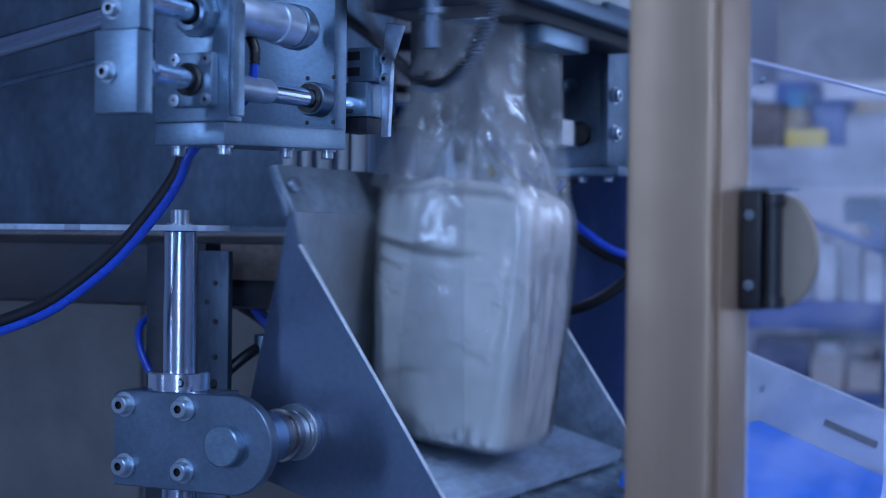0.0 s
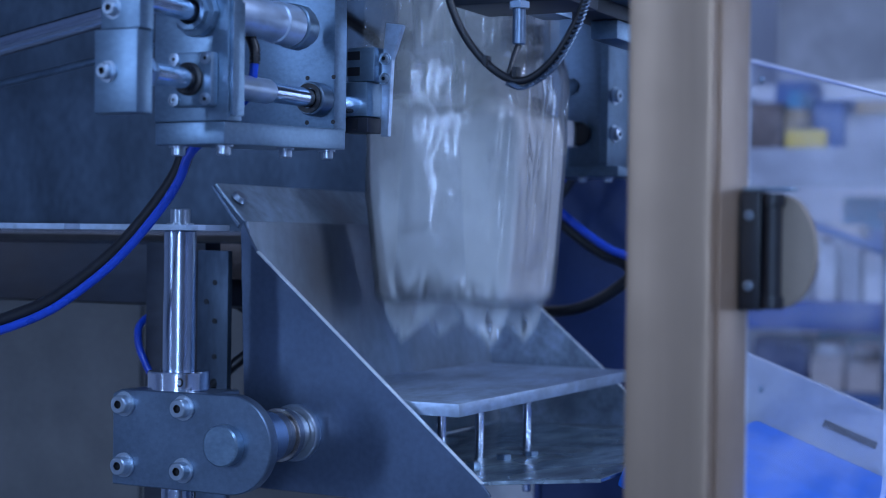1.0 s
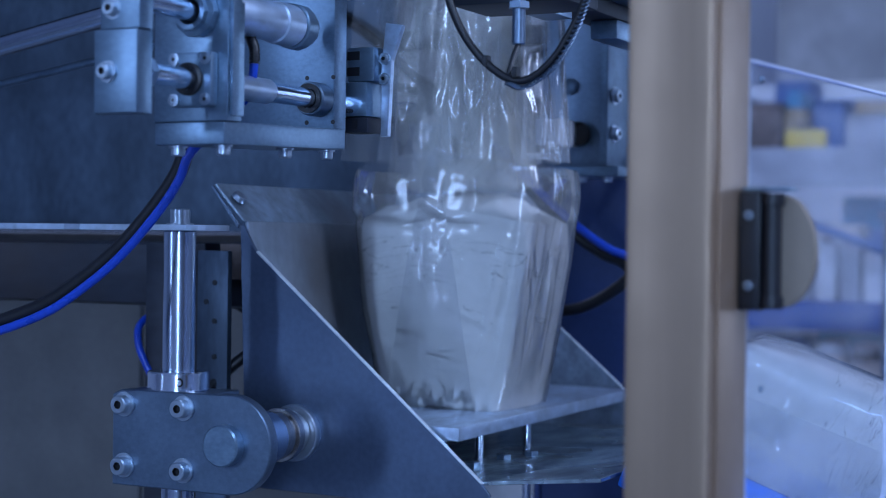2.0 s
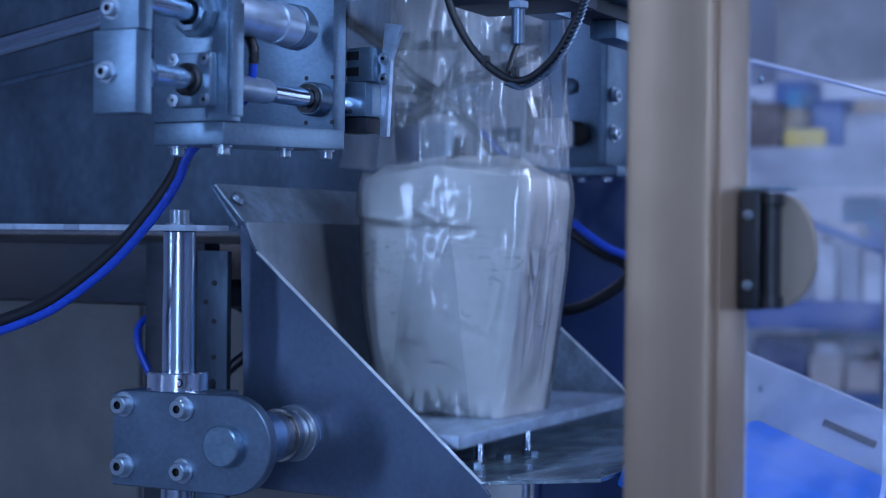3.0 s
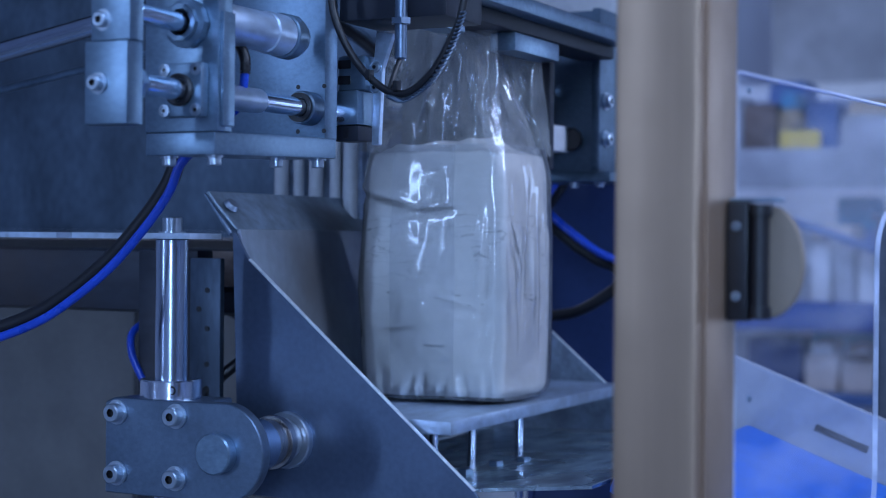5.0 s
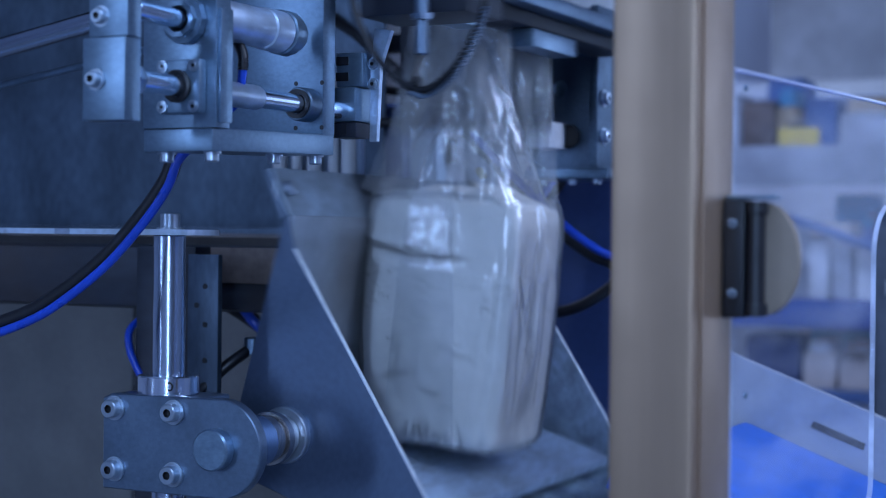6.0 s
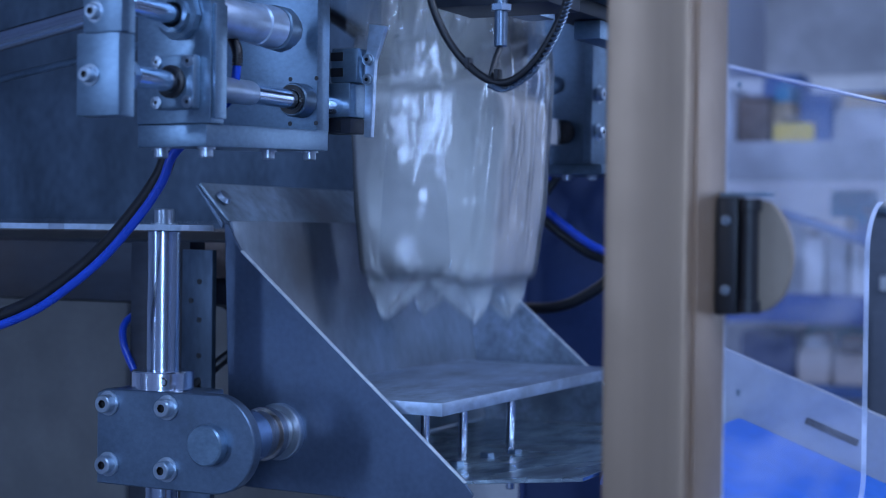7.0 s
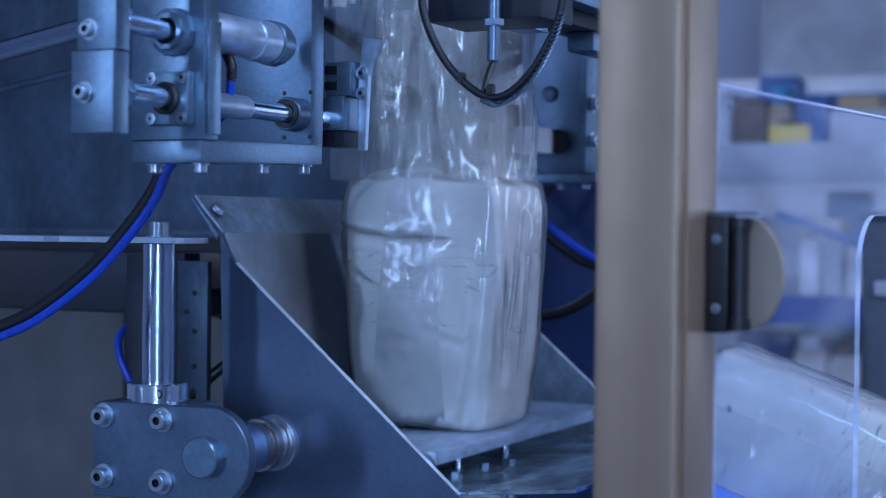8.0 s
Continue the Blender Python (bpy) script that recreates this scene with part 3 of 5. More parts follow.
def guide_rod():
    t = thing("guide_rod", "polished steel guide rod with clamp collar", "guide rod")
    part("rod", bar(0.0118, 0.33, (-0.0225, 0.03, 0.875), "z", 32), ROD, t)
    c = part("collar", lathe([(0.012, 0), (0.0216, 0), (0.0224, 0.001), (0.0224, 0.0132), (0.0216, 0.0142), (0.012, 0.0142)], (-0.0225, 0.03, 1.0895), "z", 36), CHROME, t)
    part("collar_screw", lathe([(0.0032, 0), (0.0032, 0.0005), (0.0022, 0.0006), (0.002, -0.001), (0, -0.001)], (-0.0085, 0.0124, 1.097), "-y", 14), BLACK, c)
    t2 = thing("support_flange", "thin steel flange holding the guide rod", "flange")
    pts = [(-0.35, -0.005), (-0.10, -0.005), (-0.095, 0.006), (0.0, 0.006)] + [(0.0 + 0.012 * math.cos(a), 0.03 + 0.024 * math.sin(a)) for a in [-1.57 + 3.14 * i / 10 for i in range(11)]] + [(-0.35, 0.06)]
    b = bmesh.new()
    f = b.faces.new([b.verts.new((x, y, 1.2052)) for x, y in pts])
    g = bmesh.ops.extrude_face_region(b, geom=[f])
    for v in g["geom"]:
        if isinstance(v, bmesh.types.BMVert):
            v.co.z = 1.2092
    part("plate", b, PLATE, t2, smooth=False)
    part("cap_screw", screw(0.0072, 0.0115, (-0.0225, 0.03, 1.2093), "z"), BOLT, t2)


guide_rod()


def clevis():
    t = thing("clevis_bracket", "steel bearing bracket with four socket screws and pin", "bracket")
    pts = [(-0.063, 1.0215), (0.030, 1.0215)] + arc(0.038, 1.0565, 0.035, -90, 82, 18) + [(-0.055, 1.0905), (-0.063, 1.087)]
    part("front_plate", sheet(pts, 0.006, 0.016, 0.0009), STEEL, t)
    pts = [(-0.061, 1.0235), (0.012, 1.0235), (0.012, 1.0893), (-0.061, 1.0893)]
    part("clamp_block", sheet(pts, 0.0163, 0.058, 0.001), STEEL, t)
    for x in (-0.052, 0.0):
        for z in (1.036, 1.080):
            part("screw", screw(0.0066, 0.0085, (x, 0.006, z), "-y"), BOLT, t)
    part("pin", bar(0.0146, 0.085, (0.0365, -0.0025, 1.0565), "y", 36, 0.0012), ALU, t, "turned steel pivot pin")
    part("hub", lathe([(0.0145, 0), (0.0182, 0), (0.0190, 0.001), (0.0190, 0.040), (0.0182, 0.041), (0.0145, 0.041)], (0.0365, 0.0163, 1.0565), "y", 36), ROD, t)
    part("ring", lathe([(0.0146, 0), (0.0172, 0), (0.0178, 0.0008), (0.0178, 0.010), (0.0165, 0.0105), (0.0165, 0.013), (0.0196, 0.0135), (0.0196, 0.020), (0.0165, 0.0205), (0.0165, 0.031), (0.0146, 0.031)], (0.0365, 0.0575, 1.0565), "y", 36), BROWN_STEEL, t, "brownish steel spacer ring")


clevis()


# ---- tipping tray (origin at its pivot) ----
PX, PZ = 0.04, 1.056


def tipping_tray():
    t = thing("tipping_tray", "scuffed stainless steel tipping tray with triangular sides", "tray", pose(PX, 0, PZ))
    outline = [(-0.048, -0.044), (0.150, -0.046), (0.157, -0.034), (0.150, -0.026), (-0.040, 0.134), (-0.053, 0.155), (-0.055, 0.150)]
    part("near_side", sheet(outline, 0.0955, 0.0985, 0.0006), TRAY_NEAR_SHADED, t)
    part("far_side", sheet(outline, 0.4835, 0.4865, 0.0006), TRAY_SIDE, t)
    # glint along each sloping edge, laid on as a bright strip
    for y0, y1 in ((0.0952, 0.0988), (0.4832, 0.4868)):
        part("edge_glint_strip", sheet([(-0.0396, 0.1346), (-0.0404, 0.1334), (0.1496, -0.0264), (0.1512, -0.0262)], y0, y1, 0.0003), EDGE_GLINT, t, "bright strip for the glint on the polished upper edge")
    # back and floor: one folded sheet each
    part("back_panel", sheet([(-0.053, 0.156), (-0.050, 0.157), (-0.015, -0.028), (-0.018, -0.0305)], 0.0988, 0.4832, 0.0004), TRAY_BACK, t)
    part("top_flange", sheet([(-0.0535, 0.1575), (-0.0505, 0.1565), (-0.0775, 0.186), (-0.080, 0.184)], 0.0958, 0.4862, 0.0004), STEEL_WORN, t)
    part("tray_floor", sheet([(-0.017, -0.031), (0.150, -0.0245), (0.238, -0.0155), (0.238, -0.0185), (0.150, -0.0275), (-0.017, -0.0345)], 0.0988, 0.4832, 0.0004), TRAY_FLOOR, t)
    part("gusset", sheet([(-0.0545, 0.1545), (-0.0785, 0.184), (-0.0805, 0.1835), (-0.056, 0.1515)], 0.0930, 0.0954, 0.0004), STEEL, t)
    part("boss", lathe([(0.0, 0.0955), (0.0212, 0.0955), (0.0212, 0.0905), (0.0204, 0.0895), (0.0, 0.0895)], (-0.003, 0, 0), "y", 32), BOLT, t, "round pivot boss")
    part("far_boss", lathe([(0.0185, 0.483), (0.0185, 0.4795), (0.0165, 0.4785), (0.008, 0.4785)], (-0.008, 0, 0.004), "y", 28), STEEL, t)
    part("far_bolt", screw(0.0078, 0.005, (-0.008, 0.4782, 0.004), "-y"), ALU_DARK, t)
    m = Matrix.Translation((-0.066, 0.106, 0.171))
    for y in (0.0, 0.365):
        b = lathe([(0.0, 0.0045), (0.005, 0.004), (0.0062, 0.001), (0.0062, 0)], (0, 0, 0), "z", 16)
        part("screw", b, BOLT, t, "", m @ Matrix.Translation((0.002, y, 0.003)) @ Matrix.Rotation(radians(42), 4, "Y"))
    for x, y in ((0.110, 0.165), (0.112, 0.215), (0.122, 0.245)):
        part("floor_bolt", lathe([(0.0062, 0), (0.0062, 0.0040), (0.0054, 0.0048), (0.0, 0.0048)], (x, y, -0.0265), "z", 6), ALU_DARK, t)
    return t


tray = tipping_tray()


def lift_plate():
    """Shaker plate; its origin lies at the top of the plate, over the tray's pivot."""
    t = thing("lift_plate", "flat aluminium lifting plate on three rods", "plate", pose(PX, 0, 1.084))
    part("plate", block(-0.029, 0.128, 0.104, 0.455, -0.0098, 0.0, 0.0012), PLATE, t)
    for x, y in ((0.098, 0.135), (0.098, 0.20), (0.105, 0.275)):
        part("rod", bar(0.0036, 0.078, (x, y, -0.0876), "z", 16), CHROME, t)
    return t


lift = lift_plate()


# ---- clamp unit ----
def clamp_unit():
    t = thing("clamp_unit", "machined aluminium clamp housing with pneumatic cylinder", "clamp housing")
    part("near_plate", block(0.079, 0.1325, -0.135, -0.120, 1.2693, 1.42, 0.001), ALU, t)
    part("near_plate_edge", block(0.1328, 0.1352, -0.1335, -0.1215, 1.2725, 1.340, 0.0006), ALU, t)
    part("far_plate", block(0.045, 0.1215, 0.004, 0.020, 1.2728, 1.45, 0.001), ALU_SHADED, t)
    b = block(0.080, 0.1305, -0.1352, 0.004, 1.2555, 1.2690, 0.001)
    for v in b.verts:
        v.co.z += (v.co.y + 0.1352) * 0.030
    part("bottom_plate", b, ALU, t)
    for x, y in ((0.090, -0.125), (0.123, -0.125), (0.1195, -0.052), (0.1235, -0.008)):
        part("screw", screw(0.0042, 0.0062, (x, y, 1.2554 + (y + 0.1352) * 0.030), "-z"), BOLT, t)
    f = part("bearing_flange", block(0.0955, 0.126, -0.1425, -0.1352, 1.2775, 1.3095, 0.002), ALU, t)
    for x in (0.0995, 0.122):
        for z in (1.2815, 1.3055):
            part("flange_screw", screw(0.0027, 0.0012, (x, -0.1426, z), "-y"), BOLT, f)
    part("bush", lathe([(0.0066, 0), (0.0098, 0), (0.0098, 0.002), (0.0085, 0.0028), (0.0066, 0.0022)], (0.1105, -0.1428, 1.2935), "-y", 28), BLACK, t, "black seal bush")
    part("sleeve", lathe([(0.0066, 0), (0.0078, 0), (0.0080, 0.058), (0.0074, 0.060), (0.0066, 0.060)], (0.1105, -0.119, 1.2935), "y", 24), PLATE, t)
    part("bearing_ring", lathe([(0.0072, -0.007), (0.0104, -0.007), (0.0112, -0.006), (0.0114, 0.0), (0.0114, 0.006)], (0.1105, -0.003, 1.2935), "y", 32), ALU_DARK, t)
    part("ring_seal", lathe([(0.0068, 0), (0.0098, 0.0), (0.0098, -0.0015), (0.0068, -0.0015)], (0.1105, -0.0102, 1.2935), "y", 28), BLACK, t)
    part("cylinder", lathe([(0.0, 0), (0.0118, 0), (0.0125, 0.001), (0.0125, 0.062), (0.0135, 0.063), (0.0135, 0.082), (0.0118, 0.083), (0.0, 0.083)], (0.112, -0.119, 1.338), "y", 28), PLATE, t)
    part("cylinder_nut", lathe([(0.0, 0.0), (0.0140, 0.0), (0.0150, 0.001), (0.0150, 0.010), (0.0125, 0.011), (0.0115, 0.018), (0.0, 0.018)], (0.112, -0.036, 1.338), "y", 12), ALU, t)
    part("front_nut", lathe([(0.0075, 0.0), (0.0136, 0.0), (0.0146, 0.001), (0.0146, 0.006), (0.0112, 0.0068), (0.0112, 0.0105), (0.0082, 0.0108), (0.0075, 0.008)], (0.112, -0.1352, 1.333), "-y", 10), ALU, t)
    for x, z in ((0.1005, 1.3085), (0.1005, 1.2785), (0.121, 1.3085), (0.121, 1.2785)):
        part("hole", lathe([(0.0016, 0), (0.0016, 0.0003), (0, 0.0003)], (x, 0.0038, z), "-y", 10), BLACK, t)
    e = part("elbow_fitting", tube([(0.114, -0.080, 1.309), (0.114, -0.080, 1.318), (0.110, -0.080, 1.327)], 0.0034, 12), BLACK, t)
    part("air_line", tube([(0.114, -0.080, 1.310), (0.112, -0.079, 1.300), (0.106, -0.076, 1.289), (0.094, -0.07, 1.283)], 0.0028, 12), BLUE_HOSE, t, "blue air line")


clamp_unit()


def clamp_pusher():
    """Moving slide of the clamp: end block, rods and jaw; keyed along y."""
    t = thing("clamp_pusher", "aluminium push block with polished rods and clamp jaw", "clamp slide", pose(0, 0, 0))
    part("end_block", block(0.0885, 0.1185, -0.202, -0.188, 1.2695, 1.316, 0.0008), ALU, t)
    part("upper_block", block(0.092, 0.1195, -0.201, -0.189, 1.3163, 1.40, 0.0008), ALU, t)
    part("screw", screw(0.0045, 0.006, (0.0985, -0.202, 1.2925), "-y"), BOLT, t)
    part("screw", screw(0.0045, 0.005, (0.1, -0.200, 1.328), "-y"), BOLT, t)
    part("rod", bar(0.0063, 0.235, (0.1105, -0.187, 1.2935), "y", 28), CHROME, t)
    part("rod", bar(0.0058, 0.066, (0.112, -0.187, 1.333), "y", 28), CHROME, t)
    part("rod_nut", lathe([(0.0064, 0), (0.0088, 0), (0.0088, 0.006), (0.0064, 0.009)], (0.1105, -0.1878, 1.2935), "y", 6), BOLT, t)
    part("jaw_block", block(0.099, 0.1225, 0.046, 0.071, 1.2855, 1.3095, 0.0015), ALU, t)
    part("jaw_foot", block(0.101, 0.1215, 0.049, 0.069, 1.2745, 1.2853, 0.001), DARK, t)
    part("slot", block(0.1095, 0.1135, 0.0482, 0.0489, 1.2765, 1.2838, 0), BLACK, t)
    part("jaw_head", block(0.104, 0.126, 0.050, 0.068, 1.3097, 1.334, 0.002), ALU, t)
    for z in (1.317, 1.328):
        part("cutout", block(0.1045, 0.1145, 0.0493, 0.0499, z - 0.003, z + 0.003, 0), BLACK, t)
    part("jaw_plate", sheet([(0.1268, 1.272), (0.1325, 1.272), (0.1350, 1.325), (0.1435, 1.349), (0.1300, 1.351), (0.1275, 1.325)], 0.058, 0.063, 0.0005), PLATE, t)
    for z in (1.312, 1.326):
        part("jaw_screw", screw(0.0032, 0.003, (0.130, 0.058, z), "-y"), BOLT, t)
    return t


pusher = clamp_pusher()


def far_clamp():
    t = thing("far_clamp", "aluminium clamp housing at the far side of the bag", "clamp housing")
    part("plate", block(0.070, 0.134, 0.470, 0.484, 1.270, 1.42, 0.001), STEEL, t)
    part("edge_plate", block(0.1343, 0.142, 0.455, 0.520, 1.270, 1.42, 0.001), ALU_DARK, t)
    part("push_block", block(0.083, 0.107, 0.425, 0.4695, 1.288, 1.312, 0.0015), WHITE, t, "pale plastic push block")
    part("bush", lathe([(0.0, 0), (0.009, 0.0), (0.011, 0.002), (0.011, 0.006)], (0.112, 0.4635, 1.300), "-y", 24), BLACK, t)
    part("boss", lathe([(0.0, 0.0), (0.006, 0.0), (0.0075, 0.001), (0.0075, 0.0016)], (0.1, 0.4685, 1.345), "-y", 24), ALU_DARK, t)
    part("rail", block(0.062, 0.0695, 0.452, 0.47, 1.283, 1.335, 0.001), DARK, t)
    part("base_plate", block(0.066, 0.15, 0.462, 0.53, 1.2605, 1.2698, 0.001), ALU_DARK, t)
    for x, z in ((0.1425, 1.300), (0.1425, 1.335)):
        part("screw", screw(0.006, 0.006, (x, 0.47, z), "x"), BOLT, t)
    for x in (0.08, 0.11, 0.135):
        part("base_screw", screw(0.004, 0.005, (x, 0.475, 1.2604), "-z"), BOLT, t)


far_clamp()


def sealing_jaw():
    """Front sealing jaw with its sensor cable; keyed along x."""
    t = thing("sealing_jaw", "dark sealing jaw bar with sensor and looped black cable", "sealing jaw", pose(0, 0, 0))
    part("jaw_bar", block(0.196, 0.232, 0.03, 0.46, 1.372, 1.402, 0.002), DARK, t)
    part("carrier", block(0.200, 0.282, 0.02, 0.075, 1.353, 1.40, 0.003), DARK, t)
    part("face_strip", block(0.190, 0.1957, 0.06, 0.44, 1.376, 1.398, 0.001), STEEL, t, "ribbed steel sealing face")
    part("hanger", block(0.205, 0.225, 0.22, 0.28, 1.4022, 1.5998, 0.002), DARK, t)
    part("mount", block(0.21, 0.232, 0.10, 0.15, 1.360, 1.3715, 0.001), ALU, t)
    part("mount", block(0.21, 0.232, 0.24, 0.33, 1.357, 1.3715, 0.001), ALU, t)
    part("cooling_bar", block(0.2325, 0.25, 0.09, 0.46, 1.383, 1.395, 0.002), ALU_DARK, t)
    part("loop_cable", tube([(0.206, 0.0, 1.385), (0.208, 0.0, 1.357), (0.222, 0.0, 1.328), (0.243, 0.0, 1.307), (0.262, 0.0, 1.301), (0.281, 0.0, 1.313), (0.296, 0.0, 1.335), (0.303, 0.0, 1.352), (0.308, 0.004, 1.39)], 0.0026, 12), BLACK, t)
    # coiled conduit round the lower right of the loop
    mid = smooth_path([(0.252, -0.003, 1.2995), (0.264, -0.003, 1.2965), (0.283, -0.003, 1.308), (0.298, -0.003, 1.331), (0.306, -0.003, 1.352)], 40)
    pts = []
    for i, q in enumerate(mid):
        a = i * 1.25
        pts.append(q + Vector((math.cos(a) * 0.0022, math.sin(a) * 0.0022, math.sin(a) * 0.0014)))
    part("coil_conduit", tube(pts[::1], 0.0006, 5, 1), STEEL, t, "coiled metal conduit")
    part("sensor", bar(0.0042, 0.042, (0.2525, 0.012, 1.325), "z", 20), STEEL, t)
    part("sensor_nut", lathe([(0.004, 0), (0.007, 0), (0.007, 0.004), (0.004, 0.004)], (0.2525, 0.012, 1.348), "z", 6), STEEL, t)
    part("sensor_lead", tube([(0.2525, 0.012, 1.326), (0.2515, 0.006, 1.316), (0.2505, 0.001, 1.304)], 0.0018, 8), BLACK, t)
    for x, z, in ((0.236, 1.3125), (0.2565, 1.3045)):
        part("cable_tie", block(x - 0.0015, x + 0.0015, -0.0035, 0.0035, z - 0.002, z + 0.005, 0.0004), BLACK, t)
    return t


jaw = sealing_jaw()


def rear_ribs():
    """Rear jaw with round ribs that drops behind the clamp housing; keyed along z."""
    t = thing("rear_jaw", "pale steel rear jaw with round vertical ribs", "sealing jaw", pose(0, 0, 0.2))
    part("backing", block(-0.105, -0.02, 0.30, 0.31, 1.215, 1.31, 0.001), PLATE, t)
    # made-up plate that darkens what shows behind the gathered film
    part("darkening_plate", block(-0.0195, 0.128, 0.372, 0.382, 1.268, 1.402, 0.001), DARK, t, "dark plate added to darken behind the film")
    for i, x in enumerate((-0.098, -0.080, -0.062, -0.042, -0.027)):
        part("rib", bar(0.0065 if i % 2 == 0 else 0.0048, 0.10, (x, 0.293, 1.21), "z", 18), WHITE, t)
    return t


ribs = rear_ribs()


# ---- hoses ----
def hose(name, label, pts, r, mat, clip=None):
    t = thing(name, label, "hose")
    part("line", tube(pts, r, 14), mat, t)
    if clip:
        part("fitting", bar(r * 1.5, 0.014, clip, "z", 12), ALU_DARK, t)
    return t


base = [(0.052, -0.06, 1.272), (0.048, -0.06, 1.259), (0.039, -0.06, 1.241), (0.021, -0.06, 1.219), (-0.011, -0.06, 1.189), (-0.05, -0.06, 1.163), (-0.079, -0.06, 1.149), (-0.12, -0.06, 1.136), (-0.17, -0.05, 1.124)]
hose("black_hose", "thick black pneumatic hose hanging from the clamp", [(0.082, -0.05, 1.2645), (0.062, -0.055, 1.270)] + [(x + 0.001, y + 0.002, z + 0.001) for x, y, z in base[1:]], 0.0056, BLACK)
# blue sheen on the black hose, modelled as a thin line beside it
hose("blue_hose", "blue line drawn for the black hose's blue sheen", [(0.082, -0.055, 1.2625), (0.066, -0.058, 1.266)] + [(x + 0.0062, y - 0.0045, z - 0.0046) for x, y, z in base[1:]], 0.0031, BLUE_HOSE)
hose("blue_hose", "blue air hose hanging behind the guide rod", [(-0.128, 0.205, 1.143), (-0.133, 0.16, 1.140), (-0.1305, 0.125, 1.130), (-0.126, 0.116, 1.115), (-0.119, 0.117, 1.098), (-0.112, 0.120, 1.085)], 0.003, BLUE_HOSE)
hose("black_hose", "black hose crossing behind the tray bracket", [(-0.075, 0.10, 1.05), (-0.052, 0.12, 1.088), (-0.033, 0.14, 1.111), (-0.026, 0.18, 1.124), (-0.034, 0.26, 1.140)], 0.0045, BLACK, (-0.029, 0.148, 1.110))
hose("black_hose", "black hose behind the channel column", [(-0.13, 0.25, 1.148), (-0.11, 0.27, 1.130), (-0.085, 0.285, 1.105), (-0.06, 0.285, 1.085), (-0.04, 0.28, 1.07)], 0.007, BLACK)
hose("blue_hose", "blue hose beside the channel column", [(-0.115, 0.255, 1.146), (-0.105, 0.265, 1.128), (-0.085, 0.27, 1.112), (-0.06, 0.27, 1.098), (-0.04, 0.26, 1.085)], 0.0045, BLUE_HOSE)
hose("black_hose", "thick black cable slanting behind the tray and looping back", [(-0.20, 0.54, 1.44), (-0.150, 0.53, 1.41), (-0.116, 0.53, 1.382), (-0.096, 0.53, 1.365), (-0.070, 0.53, 1.349), (-0.044, 0.53, 1.326), (-0.012, 0.53, 1.294), (0.020, 0.53, 1.263), (0.051, 0.53, 1.232), (0.081, 0.53, 1.207), (0.111, 0.53, 1.188), (0.130, 0.53, 1.181), (0.139, 0.53, 1.169), (0.121, 0.53, 1.153), (0.094, 0.53, 1.138), (0.068, 0.53, 1.132), (0.030, 0.54, 1.131)], 0.0056, BLACK)
# the thick cable's blue sheen, given its own blue line
hose("blue_hose", "blue line drawn for the slanting cable's blue sheen", [(-0.018, 0.525, 1.309), (-0.001, 0.521, 1.293), (0.031, 0.520, 1.264), (0.061, 0.520, 1.236), (0.091, 0.520, 1.212), (0.119, 0.520, 1.194), (0.140, 0.525, 1.186)], 0.0040, BLUE_HOSE)
hose("black_hose", "black hose crossing in front of the navy panel", [(0.083, 0.548, 1.284), (0.076, 0.547, 1.272), (0.066, 0.547, 1.256), (0.051, 0.547, 1.238), (0.035, 0.547, 1.221), (0.021, 0.547, 1.207), (0.010, 0.55, 1.192)], 0.0042, BLACK)
hose("blue_hose", "blue hose in front of the navy panel", [(0.074, 0.540, 1.279), (0.067, 0.540, 1.269), (0.058, 0.540, 1.256), (0.048, 0.542, 1.243), (0.038, 0.548, 1.228)], 0.0042, BLUE_HOSE)
hose("black_hose", "thick black hose arching in the back of the machine", [(-0.110, 0.565, 1.342), (-0.085, 0.56, 1.352), (-0.066, 0.56, 1.364), (-0.027, 0.56, 1.371), (0.005, 0.56, 1.380), (0.035, 0.565, 1.395)], 0.0062, BLACK)
hose("black_hose", "black cable loop in the back of the machine", [(-0.175, 0.55, 1.332), (-0.154, 0.55, 1.325), (-0.113, 0.55, 1.326), (-0.090, 0.55, 1.337), (-0.077, 0.55, 1.351), (-0.064, 0.55, 1.371), (-0.055, 0.55, 1.388), (-0.052, 0.55, 1.44)], 0.0052, BLACK)
hose("black_hose", "black cable running across the back of the machine", [(-0.19, 0.575, 1.367), (-0.167, 0.575, 1.364), (-0.126, 0.575, 1.358), (-0.090, 0.575, 1.350)], 0.0050, BLACK)


marker = thing("cable_marker", "yellow cable marker tag beside the black cable", "tag")
part("sleeve", tube([(-0.0155, 0.533, 1.2745), (-0.0125, 0.533, 1.2695), (-0.0095, 0.533, 1.2645)], 0.0044, 14, 3), YELLOW, marker)


# ---- bags of powder ----
SX, SY = 0.0685, 0.0545


